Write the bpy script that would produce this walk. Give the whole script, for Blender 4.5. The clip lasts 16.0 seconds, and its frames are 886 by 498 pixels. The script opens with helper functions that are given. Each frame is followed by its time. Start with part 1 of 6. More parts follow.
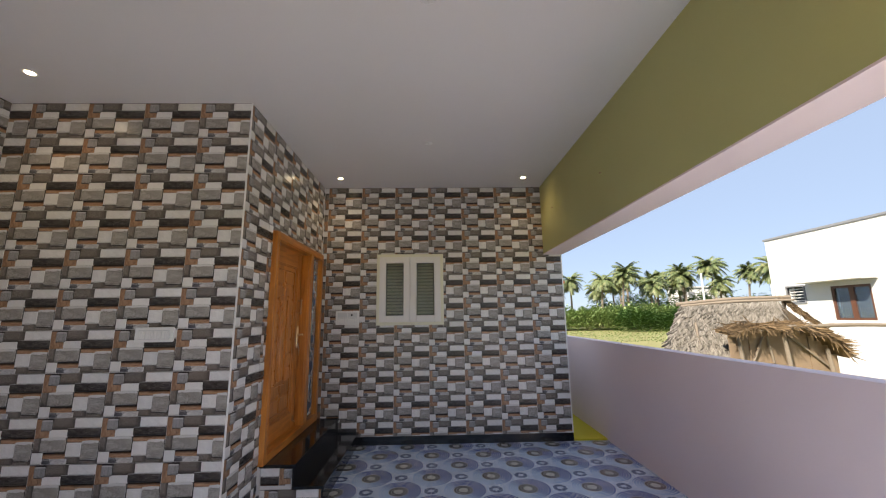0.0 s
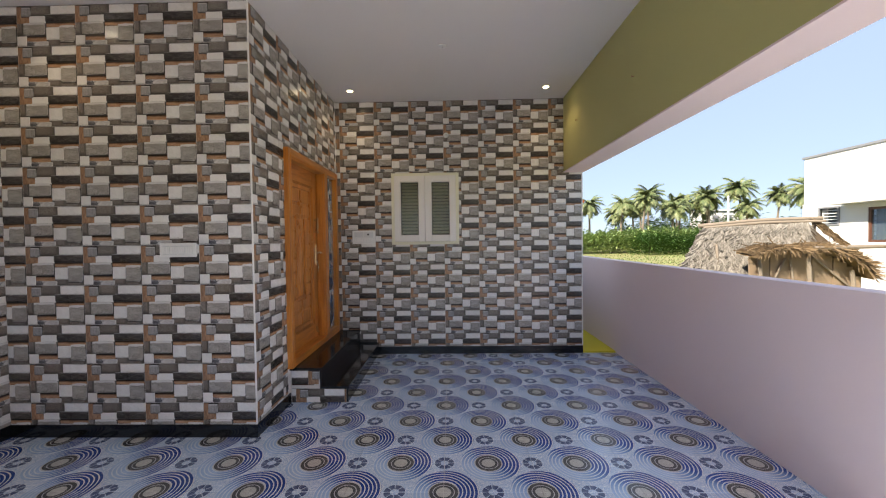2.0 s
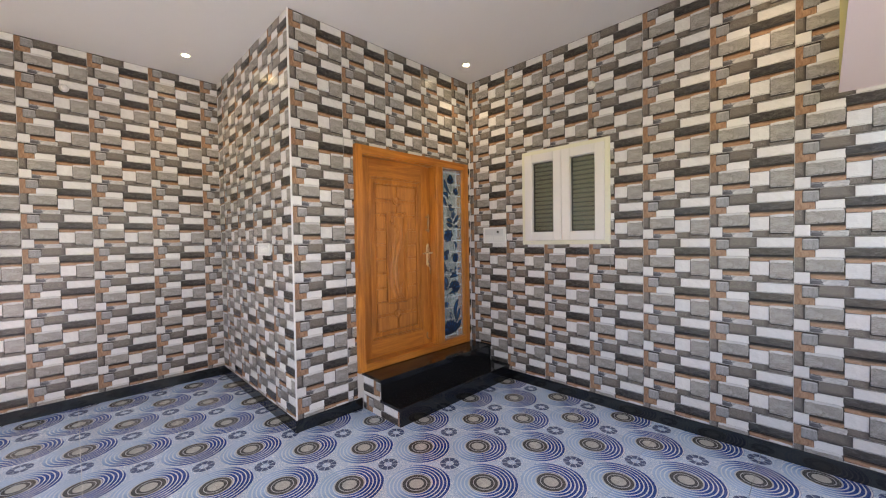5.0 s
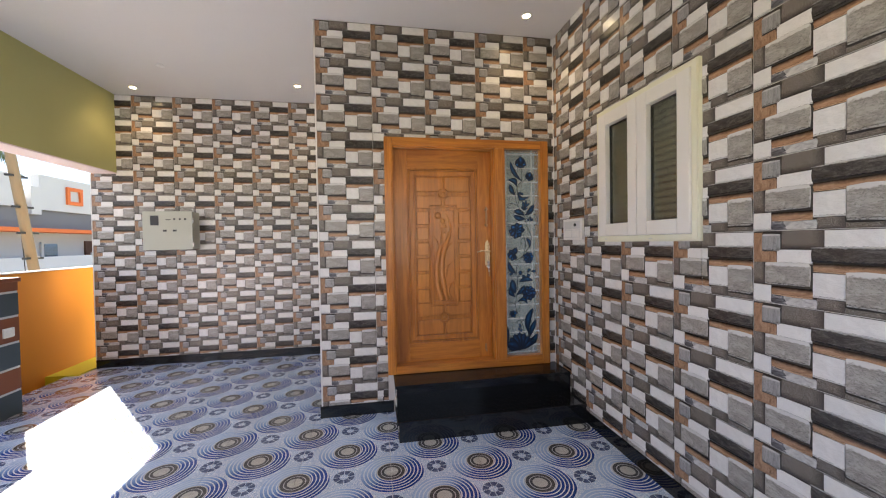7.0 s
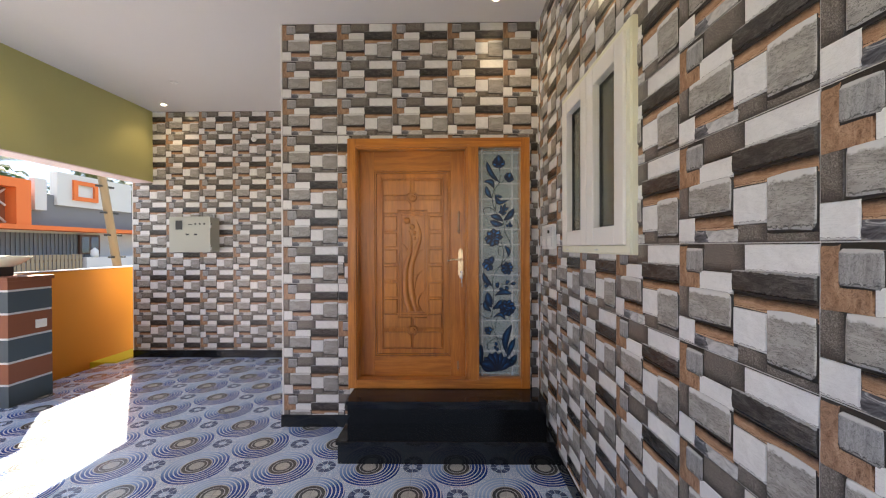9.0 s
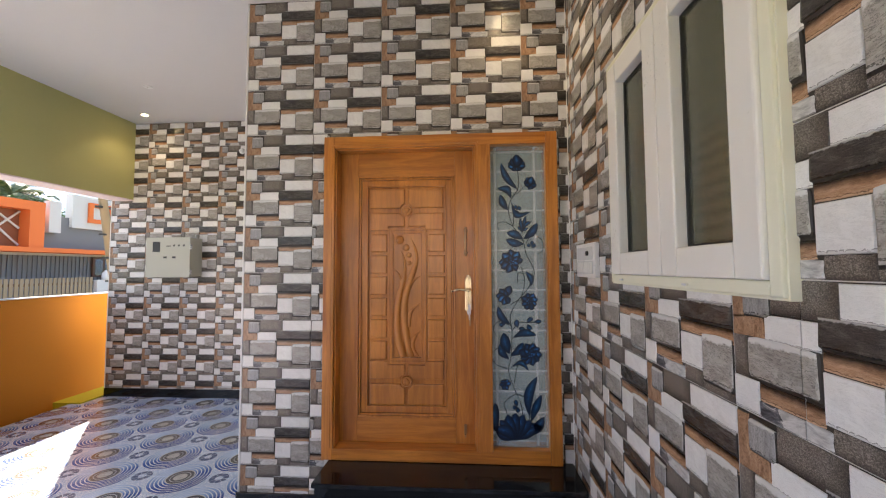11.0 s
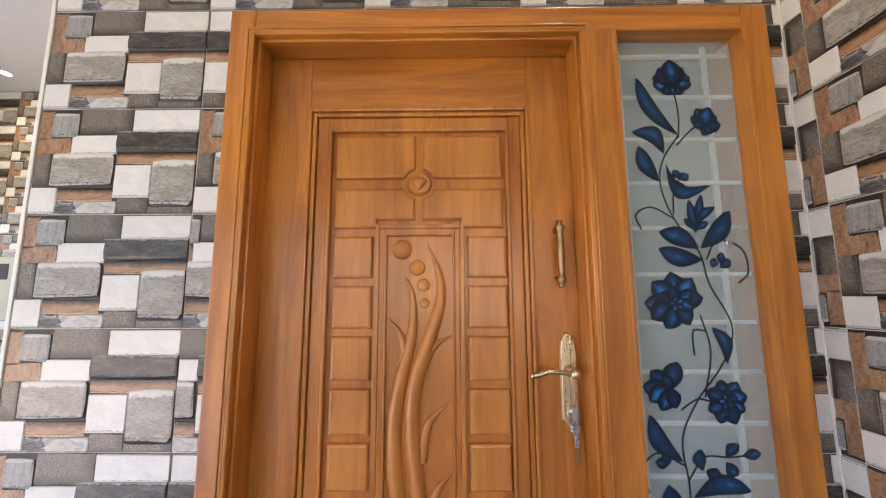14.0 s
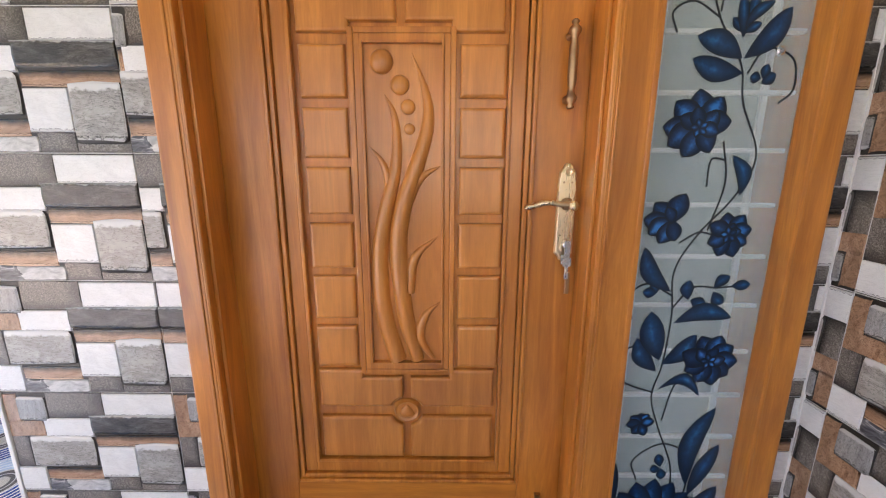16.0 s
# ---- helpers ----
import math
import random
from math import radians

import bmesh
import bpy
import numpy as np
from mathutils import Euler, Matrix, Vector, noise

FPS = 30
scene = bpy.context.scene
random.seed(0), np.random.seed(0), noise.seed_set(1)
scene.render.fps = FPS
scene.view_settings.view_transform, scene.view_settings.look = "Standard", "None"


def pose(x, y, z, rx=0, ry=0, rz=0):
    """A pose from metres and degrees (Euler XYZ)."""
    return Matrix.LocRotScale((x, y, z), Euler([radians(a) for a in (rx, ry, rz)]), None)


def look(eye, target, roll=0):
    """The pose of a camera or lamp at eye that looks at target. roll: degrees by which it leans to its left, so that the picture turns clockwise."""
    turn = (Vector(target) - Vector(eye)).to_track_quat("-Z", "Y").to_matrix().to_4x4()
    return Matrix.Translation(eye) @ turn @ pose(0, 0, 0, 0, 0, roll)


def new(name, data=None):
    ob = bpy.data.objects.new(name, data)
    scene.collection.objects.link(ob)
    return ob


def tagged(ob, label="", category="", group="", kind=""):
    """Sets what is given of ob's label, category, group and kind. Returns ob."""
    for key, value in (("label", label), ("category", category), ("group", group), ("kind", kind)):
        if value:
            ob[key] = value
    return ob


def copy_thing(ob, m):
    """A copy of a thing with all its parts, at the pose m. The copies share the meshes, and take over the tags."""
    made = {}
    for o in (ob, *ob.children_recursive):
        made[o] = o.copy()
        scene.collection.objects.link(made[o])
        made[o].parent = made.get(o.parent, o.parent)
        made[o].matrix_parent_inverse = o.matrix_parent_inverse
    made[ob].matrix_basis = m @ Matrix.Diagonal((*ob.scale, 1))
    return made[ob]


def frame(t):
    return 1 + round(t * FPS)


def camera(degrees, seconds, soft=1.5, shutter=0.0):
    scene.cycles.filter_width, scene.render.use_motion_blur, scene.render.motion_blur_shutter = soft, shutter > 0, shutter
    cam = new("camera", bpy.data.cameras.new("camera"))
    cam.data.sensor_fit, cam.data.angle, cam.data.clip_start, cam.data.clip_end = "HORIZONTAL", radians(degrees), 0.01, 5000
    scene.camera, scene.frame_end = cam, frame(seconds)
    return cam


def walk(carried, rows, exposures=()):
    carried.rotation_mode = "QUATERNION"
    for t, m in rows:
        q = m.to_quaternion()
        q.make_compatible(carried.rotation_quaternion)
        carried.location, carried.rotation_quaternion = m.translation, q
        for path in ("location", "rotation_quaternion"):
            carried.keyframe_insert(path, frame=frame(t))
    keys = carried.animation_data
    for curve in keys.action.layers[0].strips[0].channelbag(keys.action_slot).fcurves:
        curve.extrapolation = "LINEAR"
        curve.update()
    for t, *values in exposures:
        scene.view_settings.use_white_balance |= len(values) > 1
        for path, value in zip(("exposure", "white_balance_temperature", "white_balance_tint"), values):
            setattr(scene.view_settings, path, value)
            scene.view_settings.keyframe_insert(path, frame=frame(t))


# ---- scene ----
cam = camera(99.3, 16.0, 1.15)
PATH = [
    (0, (0.066, 0.088, 1.593), (0.115, 2.055, 1.946), -0.8),
    (0.5, (0.013, 0.142, 1.545), (0.078, 2.139, 1.618), -0.8),
    (1, (0.005, 0.141, 1.522), (0.071, 2.139, 1.485), -0.7),
    (1.5, (0.006, 0.128, 1.524), (0.069, 2.126, 1.485), -0.7),
    (2, (0.084, 0.155, 1.538), (0.04, 2.154, 1.492), -0.7),
    (2.5, (0.243, 0.269, 1.541), (0.044, 2.257, 1.489), -0.7),
    (3, (0.498, 0.508, 1.587), (0.08, 2.462, 1.52), -1.0),
    (3.5, (0.74, 0.792, 1.568), (0.12, 2.692, 1.5), -1.0),
    (4, (1.007, 1.091, 1.55), (0.133, 2.888, 1.487), -0.9),
    (4.5, (1.263, 1.445, 1.563), (0.104, 3.072, 1.504), -1.1),
    (5, (1.528, 1.8, 1.542), (0.108, 3.207, 1.497), -0.9),
    (5.2, (1.627, 1.99, 1.532), (0.101, 3.282, 1.486), -1.0),
    (7.3, (1.893, 3.804, 1.506), (-0.095, 4.027, 1.482), -0.7),
    (7.5, (1.892, 3.969, 1.505), (-0.103, 4.111, 1.493), -0.5),
    (8, (1.82, 4.308, 1.494), (-0.179, 4.305, 1.493), -0.5),
    (8.2, (1.78, 4.348, 1.504), (-0.22, 4.362, 1.503), 0.0),
    (10.3, (1.438, 4.63, 1.527), (-0.556, 4.499, 1.512), -0.4),
    (10.5, (1.323, 4.61, 1.513), (-0.673, 4.483, 1.515), -0.2),
    (11, (0.982, 4.582, 1.556), (-1.01, 4.453, 1.657), -0.3),
    (11.5, (0.599, 4.51, 1.568), (-1.381, 4.389, 1.817), -0.2),
    (12, (0.2, 4.443, 1.583), (-1.758, 4.322, 1.97), -0.0),
    (12.5, (-0.11, 4.379, 1.631), (-2.053, 4.265, 2.095), -0.1),
    (13, (-0.328, 4.309, 1.639), (-2.267, 4.226, 2.12), -0.1),
    (13.5, (-0.427, 4.261, 1.621), (-2.382, 4.232, 2.04), -0.1),
    (14, (-0.45, 4.255, 1.603), (-2.431, 4.234, 1.87), -0.2),
    (14.5, (-0.472, 4.258, 1.589), (-2.47, 4.241, 1.686), -0.2),
    (15, (-0.509, 4.261, 1.551), (-2.508, 4.244, 1.488), 0.1),
    (15.5, (-0.542, 4.271, 1.507), (-2.529, 4.256, 1.288), 0.2),
    (16, (-0.56, 4.28, 1.493), (-2.518, 4.27, 1.082), 0.2),
]
walk(cam, [(t, look(eye, target, roll)) for t, eye, target, roll in PATH],
     [(0.0, 2.36, 7360, 10), (1.0, 2.54, 7380, 10), (2.5, 2.61, 7410, 10), (3.5, 2.86, 7510, 10), (5.0, 3.42, 7590, 10), (8.0, 3.16, 7500, 10), (11.0, 3.21, 7460, 10), (12.5, 3.45, 7340, 10), (13.2, 3.65, 7280, 10), (14.0, 3.69, 7260, 10), (16.0, 3.81, 7260, 10)])

# ---- world and light ----
SUN_WAY = Vector((0.92, 0.75, -1.0)).normalized()
world = bpy.data.worlds.new("sky_world")
scene.world = world
world.use_nodes = True
_wn = world.node_tree.nodes
_sky = _wn.new("ShaderNodeTexSky")
_sky.sky_type = "NISHITA"
_sky.sun_disc = False
_sky.sun_elevation = math.asin(-SUN_WAY.z)
_sky.sun_rotation = math.atan2(-SUN_WAY.x, -SUN_WAY.y)
_sky.air_density, _sky.dust_density, _sky.ozone_density = 0.75, 0.20, 1.0
_haze = _wn.new("ShaderNodeMix")
_haze.data_type = "RGBA"
_haze.inputs[0].default_value = 0.85
_haze.inputs[7].default_value = (2.05, 2.80, 4.30, 1.0)      # even pale haze over the clear sky
world.node_tree.links.new(_sky.outputs[0], _haze.inputs[6])
world.node_tree.links.new(_haze.outputs[2], _wn["Background"].inputs[0])
_wn["Background"].inputs[1].default_value = 0.047
_sun = bpy.data.lights.new("sun", "SUN")
_sun.energy, _sun.angle, _sun.color = 2.2, radians(0.55), (1.0, 0.94, 0.86)
sun = new("sun", _sun)
sun.rotation_mode = "QUATERNION"
sun.rotation_quaternion = SUN_WAY.to_track_quat("-Z", "Y")
sun.location = (-20, -16, 22)

# ---- plan ----
BACK_Y = 5.24            # tiled wall with the window
DOOR_X = -1.47           # tiled wall with the door
PIER_Y = 3.07            # side of the room that juts out
LEFT_X = -3.47           # tiled wall with the meter box
WALL_END_Y = 0.09        # where that wall stops
BEAM_X, BEAM_X2 = 1.595, 1.86
BEAM_Y, BEAM_Y2 = 0.38, 0.12
BEAM_Z, CEIL_Z = 2.425, 3.41
PINK_X, PINK_TOP = 2.28, 1.24
TILE_W, TILE_H = 0.467, 0.3135
SKIRT = 0.10
FLOOR_P = 0.302


# ---- node helpers ----
class Val:
    """A number inside a node tree, with arithmetic."""
    def __init__(self, nt, s):
        self.nt, self.s = nt, s

    def op(self, kind, *others):
        n = self.nt.nodes.new("ShaderNodeMath")
        n.operation = kind
        for i, v in enumerate((self, *others)):
            if isinstance(v, Val):
                self.nt.links.new(v.s, n.inputs[i])
            else:
                n.inputs[i].default_value = v
        return Val(self.nt, n.outputs[0])

    def __add__(self, o): return self.op("ADD", o)
    def __sub__(self, o): return self.op("SUBTRACT", o)
    def __mul__(self, o): return self.op("MULTIPLY", o)
    def __truediv__(self, o): return self.op("DIVIDE", o)
    def gt(self, o): return self.op("GREATER_THAN", o)
    def lt(self, o): return self.op("LESS_THAN", o)
    def between(self, a, b): return self.gt(a) * self.lt(b)
    def fract(self): return self.op("FRACT")


def col(c):
    return (c[0], c[1], c[2], 1.0)


class Mat:
    """A principled material under construction."""
    def __init__(self, name, rough=0.6, metal=0.0):
        self.m = bpy.data.materials.new(name)
        self.m.use_nodes = True
        self.nt = self.m.node_tree
        self.b = self.nt.nodes["Principled BSDF"]
        self.b.inputs["Roughness"].default_value = rough
        self.b.inputs["Metallic"].default_value = metal
        self.coord = self.nt.nodes.new("ShaderNodeTexCoord").outputs["Object"]

    def link(self, s, d):
        self.nt.links.new(s.s if isinstance(s, Val) else s, d)

    def mapped(self, scale):
        n = self.nt.nodes.new("ShaderNodeMapping")
        n.inputs["Scale"].default_value = scale
        self.link(self.coord, n.inputs[0])
        return n.outputs[0]

    def noise(self, scale, detail=4.0, rough=0.6, stretch=None, distort=0.0):
        n = self.nt.nodes.new("ShaderNodeTexNoise")
        n.inputs["Scale"].default_value, n.inputs["Detail"].default_value = scale, detail
        n.inputs["Roughness"].default_value, n.inputs["Distortion"].default_value = rough, distort
        self.link(self.mapped(stretch) if stretch else self.coord, n.inputs["Vector"])
        return Val(self.nt, n.outputs[0])

    def ramp(self, fac, stops):
        n = self.nt.nodes.new("ShaderNodeValToRGB")
        els = n.color_ramp.elements
        while len(els) < len(stops):
            els.new(0.5)
        for e, (p, c) in zip(els, stops):
            e.position, e.color = p, col(c)
        self.link(fac, n.inputs[0])
        return n.outputs[0]

    def mix(self, fac, a, b, blend="MIX"):
        n = self.nt.nodes.new("ShaderNodeMix")
        n.data_type, n.blend_type = "RGBA", blend
        for s, v in ((n.inputs[0], fac), (n.inputs[6], a), (n.inputs[7], b)):
            if isinstance(v, Val):
                self.link(v, s)
            elif isinstance(v, (int, float)):
                s.default_value = v
            elif isinstance(v, tuple):
                s.default_value = col(v)
            else:
                self.link(v, s)
        return n.outputs[2]

    def uv(self):
        t = self.nt.nodes.new("ShaderNodeTexCoord").outputs["UV"]
        n = self.nt.nodes.new("ShaderNodeSeparateXYZ")
        self.link(t, n.inputs[0])
        return Val(self.nt, n.outputs[0]), Val(self.nt, n.outputs[1])

    def random(self):
        return Val(self.nt, self.nt.nodes.new("ShaderNodeObjectInfo").outputs["Random"])

    def island(self):
        return Val(self.nt, self.nt.nodes.new("ShaderNodeNewGeometry").outputs["Random Per Island"])

    def bump(self, height, strength=0.3, dist=0.01):
        n = self.nt.nodes.new("ShaderNodeBump")
        n.inputs["Strength"].default_value, n.inputs["Distance"].default_value = strength, dist
        self.link(height, n.inputs["Height"])
        self.link(n.outputs[0], self.b.inputs["Normal"])

    def color(self, c):
        if isinstance(c, tuple):
            self.b.inputs["Base Color"].default_value = col(c)
        else:
            self.link(c, self.b.inputs["Base Color"])

    def rough(self, v):
        self.link(v, self.b.inputs["Roughness"])

    def xyz(self):
        n = self.nt.nodes.new("ShaderNodeSeparateXYZ")
        self.link(self.coord, n.inputs[0])
        return [Val(self.nt, o) for o in n.outputs]


def surface(name, a, b, scale=3.0, fine=60.0, rough=0.6, metal=0.0, bump=0.15, dist=0.004, stretch=None, vary=0.0, detail=5.0):
    """Two tones mixed by a broad noise, broken by a fine one, with fine relief."""
    k = Mat(name, rough, metal)
    broad, small = k.noise(scale, detail, 0.6, stretch), k.noise(fine, 3.0, 0.6, stretch)
    c = k.mix(broad * 0.7 + small * 0.3, a, b)
    if vary:
        c = k.mix(1.0, c, k.ramp(k.random(), [(0.0, (1 - vary,) * 3), (1.0, (1 + vary * 0.3,) * 3)]), "MULTIPLY")
    k.color(c)
    k.rough((broad * 0.25 + small * 0.2) + (rough - 0.22))
    if bump:
        k.bump(small * 0.5 + broad * 0.5, bump, dist)
    return k.m


# ---- mesh helpers ----
ORIGIN = {}


def link_mesh(name, bm, mats, smooth=False):
    me = bpy.data.meshes.new(name)
    bmesh.ops.recalc_face_normals(bm, faces=bm.faces)
    for f in bm.faces:
        f.smooth = smooth
    bm.to_mesh(me)
    bm.free()
    for m in (mats if isinstance(mats, (list, tuple)) else [mats]):
        me.materials.append(m)
    return new(name, me)


def thing(name, place, label, category, group="", kind=""):
    """An Empty at the base of a thing, to carry its parts."""
    ob = new(name)
    ob.empty_display_size = 0.1
    ob.location = place
    ORIGIN[ob] = Vector(place)
    return tagged(ob, label, category, group, kind)


def part(name, bm, mat, parent, label="", smooth=False):
    """One mesh under a thing or part; the bmesh is given in world places."""
    base = ORIGIN.get(parent, Vector((0, 0, 0)))
    bmesh.ops.translate(bm, verts=bm.verts, vec=-base)
    ob = link_mesh(name, bm, mat, smooth)
    ob.parent = parent
    ORIGIN[ob] = base
    return tagged(ob, label)


def solo(name, bm, mat, label, category, kind="", group="", smooth=False):
    ob = link_mesh(name, bm, mat, smooth)
    ORIGIN[ob] = Vector((0, 0, 0))
    return tagged(ob, label, category, group, kind)


def box(bm, x0, y0, z0, x1, y1, z1, bevel=0.0, mi=0):
    x0, x1 = min(x0, x1), max(x0, x1)
    y0, y1 = min(y0, y1), max(y0, y1)
    z0, z1 = min(z0, z1), max(z0, z1)
    v = [bm.verts.new(p) for p in ((x0, y0, z0), (x1, y0, z0), (x1, y1, z0), (x0, y1, z0), (x0, y0, z1), (x1, y0, z1), (x1, y1, z1), (x0, y1, z1))]
    fs = [bm.faces.new([v[i] for i in q]) for q in ((3, 2, 1, 0), (4, 5, 6, 7), (0, 1, 5, 4), (1, 2, 6, 5), (2, 3, 7, 6), (3, 0, 4, 7))]
    for f in fs:
        f.material_index = mi
    if bevel:
        es = list({e for f in fs for e in f.edges})
        bmesh.ops.bevel(bm, geom=es, offset=bevel, segments=2, affect="EDGES", profile=0.6)
    return bm


def boxes(*rows, bevel=0.0):
    bm = bmesh.new()
    for r in rows:
        box(bm, *r, bevel=bevel)
    return bm


def lathe(profile, centre, segs=24, axis="z"):
    """A turned body: profile of (radius, height)."""
    bm = bmesh.new()
    rings = []
    for r, h in profile:
        ring = []
        for i in range(segs):
            a = 2 * math.pi * i / segs
            p = (r * math.cos(a), r * math.sin(a), h)
            if axis == "x":
                p = (h, r * math.cos(a), r * math.sin(a))
            elif axis == "y":
                p = (r * math.cos(a), h, r * math.sin(a))
            ring.append(bm.verts.new(Vector(p) + Vector(centre)))
        rings.append(ring)
    for a, b in zip(rings, rings[1:]):
        for i in range(segs):
            bm.faces.new((a[i], a[(i + 1) % segs], b[(i + 1) % segs], b[i]))
    bm.faces.new(rings[0])
    bm.faces.new(rings[-1])
    return bm


def smooth_line(pts, n=8):
    """Catmull-Rom through a few points."""
    pts = [Vector(p) for p in pts]
    q = [pts[0] * 2 - pts[1]] + pts + [pts[-1] * 2 - pts[-2]]
    out = []
    for i in range(1, len(q) - 2):
        for k in range(n):
            t = k / n
            a, b, c, d = q[i - 1:i + 3]
            out.append(0.5 * ((2 * b) + (c - a) * t + (2 * a - 5 * b + 4 * c - d) * t * t + (3 * b - a - 3 * c + d) * t ** 3))
    return out + [pts[-1]]


def tube(bm, pts, radii, segs=8, flat=1.0, flat_axis=None):
    """A tapered tube along a line; flat squeezes it along flat_axis."""
    rings = []
    n = len(pts)
    for i, p in enumerate(pts):
        d = (pts[min(i + 1, n - 1)] - pts[max(i - 1, 0)]).normalized()
        ref = flat_axis or (Vector((0, 0, 1)) if abs(d.z) < 0.9 else Vector((1, 0, 0)))
        s = d.cross(ref).normalized()
        u = s.cross(d).normalized()
        r = radii[0] + (radii[1] - radii[0]) * i / (n - 1) if len(radii) == 2 else radii[i]
        rings.append([bm.verts.new(p + s * r * math.cos(2 * math.pi * k / segs) + u * r * flat * math.sin(2 * math.pi * k / segs)) for k in range(segs)])
    for a, b in zip(rings, rings[1:]):
        for k in range(segs):
            bm.faces.new((a[k], a[(k + 1) % segs], b[(k + 1) % segs], b[k]))
    bm.faces.new(rings[0])
    bm.faces.new(rings[-1])
    return bm


def soup(name, verts, faces, mat, parent=None, label="", category="", kind=""):
    """Many small pieces as one mesh."""
    me = bpy.data.meshes.new(name)
    base = ORIGIN.get(parent, Vector((0, 0, 0)))
    me.from_pydata([tuple(Vector(v) - base) for v in verts], [], faces)
    me.materials.append(mat)
    ob = new(name, me)
    if parent:
        ob.parent = parent
    ORIGIN[ob] = base
    return tagged(ob, label, category, "", kind)


# ---- materials ----
PLASTER_WHITE = surface("ceiling_paint", (0.68, 0.66, 0.65), (0.74, 0.72, 0.71), 1.2, 90, 0.85, bump=0.08, dist=0.002)
OLIVE = surface("olive_green_paint", (0.47, 0.455, 0.19), (0.54, 0.525, 0.24), 1.5, 70, 0.75, bump=0.10, dist=0.002)
PINK = surface("lilac_pink_paint", (0.83, 0.695, 0.73), (0.88, 0.755, 0.785), 1.3, 60, 0.8, bump=0.12, dist=0.003)
ORANGE = surface("orange_paint", (0.75, 0.25, 0.018), (0.85, 0.31, 0.03), 1.4, 60, 0.7, bump=0.10, dist=0.003)
YELLOW = surface("yellow_paint", (0.62, 0.52, 0.02), (0.72, 0.60, 0.04), 2.0, 50, 0.7, bump=0.12, dist=0.003)
OUTER_WHITE = surface("outer_white_paint", (0.55, 0.555, 0.555), (0.63, 0.635, 0.635), 1.0, 40, 0.8, bump=0.12, dist=0.004)
GROUT = surface("white_grout", (0.62, 0.60, 0.57), (0.72, 0.70, 0.67), 4, 90, 0.9)
TRIM_WHITE = surface("white_edge_strip", (0.78, 0.77, 0.75), (0.84, 0.83, 0.81), 3, 60, 0.4, bump=0.03)
UPVC = surface("white_upvc", (0.78, 0.76, 0.72), (0.83, 0.81, 0.77), 2, 80, 0.32, bump=0.02)
CREAM = surface("cream_plaster_edge", (0.76, 0.745, 0.58), (0.82, 0.805, 0.66), 3, 70, 0.7)
PLASTIC = surface("white_switch_plastic", (0.76, 0.76, 0.74), (0.81, 0.81, 0.79), 6, 90, 0.3, bump=0.02)
PLASTIC_GREY = surface("pale_grey_plastic", (0.60, 0.61, 0.61), (0.66, 0.67, 0.67), 6, 90, 0.35, bump=0.02)
METER_GREY = surface("grey_green_enamel", (0.44, 0.45, 0.38), (0.50, 0.51, 0.44), 3, 80, 0.45, bump=0.05)
DARK = surface("dark_plastic", (0.02, 0.02, 0.022), (0.035, 0.035, 0.035), 6, 60, 0.4)
BRASS = surface("brushed_brass", (0.72, 0.55, 0.34), (0.82, 0.66, 0.44), 30, 200, 0.28, 1.0, bump=0.05, stretch=(1, 1, 0.1))
BRONZE = surface("aged_bronze", (0.34, 0.20, 0.11), (0.50, 0.32, 0.18), 40, 160, 0.36, 1.0, bump=0.08)
STEEL = surface("bright_steel", (0.62, 0.60, 0.58), (0.72, 0.70, 0.68), 30, 160, 0.25, 1.0, bump=0.03)

# stones printed on the wall tiles
def cleft_stone(name, stops, scale, stretch, rough=0.26, streak=0.5, bump=0.6, vary=0.06, crown=None, foot=None, chips=0.0):
    """Split stone of the tile's print: cloudy tone, ragged cleft lines, a printed highlight or shadow along the top
    (crown) and a chipped lower edge (foot).
    """
    k = Mat(name, rough)
    u, v = k.uv()
    cloud = k.noise(scale, 8.0, 0.70, stretch, 0.8)
    cleft = k.noise(scale * 1.7, 4.0, 0.7, tuple(a * b for a, b in zip(stretch, (0.7, 1.7, 1.0))), 1.6)
    grain = k.noise(520, 2.0, 0.7)
    rag = k.noise(60, 3.0, 0.6) - 0.5
    c = k.ramp(cloud * 0.72 + grain * 0.28, stops)
    line = (cleft - 0.5).op("ABSOLUTE").lt(0.016)
    c = k.mix(line * streak, c, tuple(x * 0.35 for x in stops[0][1]))
    c = k.mix((cleft - 0.60).gt(0.0) * streak * 0.35, c, tuple(min(0.9, x * 1.25) for x in stops[-1][1]))
    # crown: lit or shaded upper edge, put into the print's colour
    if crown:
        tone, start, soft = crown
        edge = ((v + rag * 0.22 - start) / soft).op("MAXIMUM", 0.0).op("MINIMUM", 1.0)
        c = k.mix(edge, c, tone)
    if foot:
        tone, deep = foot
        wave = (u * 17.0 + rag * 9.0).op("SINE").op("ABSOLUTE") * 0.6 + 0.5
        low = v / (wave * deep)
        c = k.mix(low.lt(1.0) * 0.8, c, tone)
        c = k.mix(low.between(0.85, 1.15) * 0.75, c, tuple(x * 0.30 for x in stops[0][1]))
    if chips:
        side = u + rag * 0.10
        c = k.mix((side.lt(0.035) + side.gt(0.97)) * chips, c, stops[-1][1])
    k.color(k.mix(1.0, c, k.ramp(k.random(), [(0.0, (1 - vary,) * 3), (1.0, (1 + vary * 0.3,) * 3)]), "MULTIPLY"))
    k.rough(cloud * 0.12 + (rough - 0.08))
    k.bump(cloud * 0.5 + cleft * 0.5, bump * 0.5, 0.004)
    return k.m


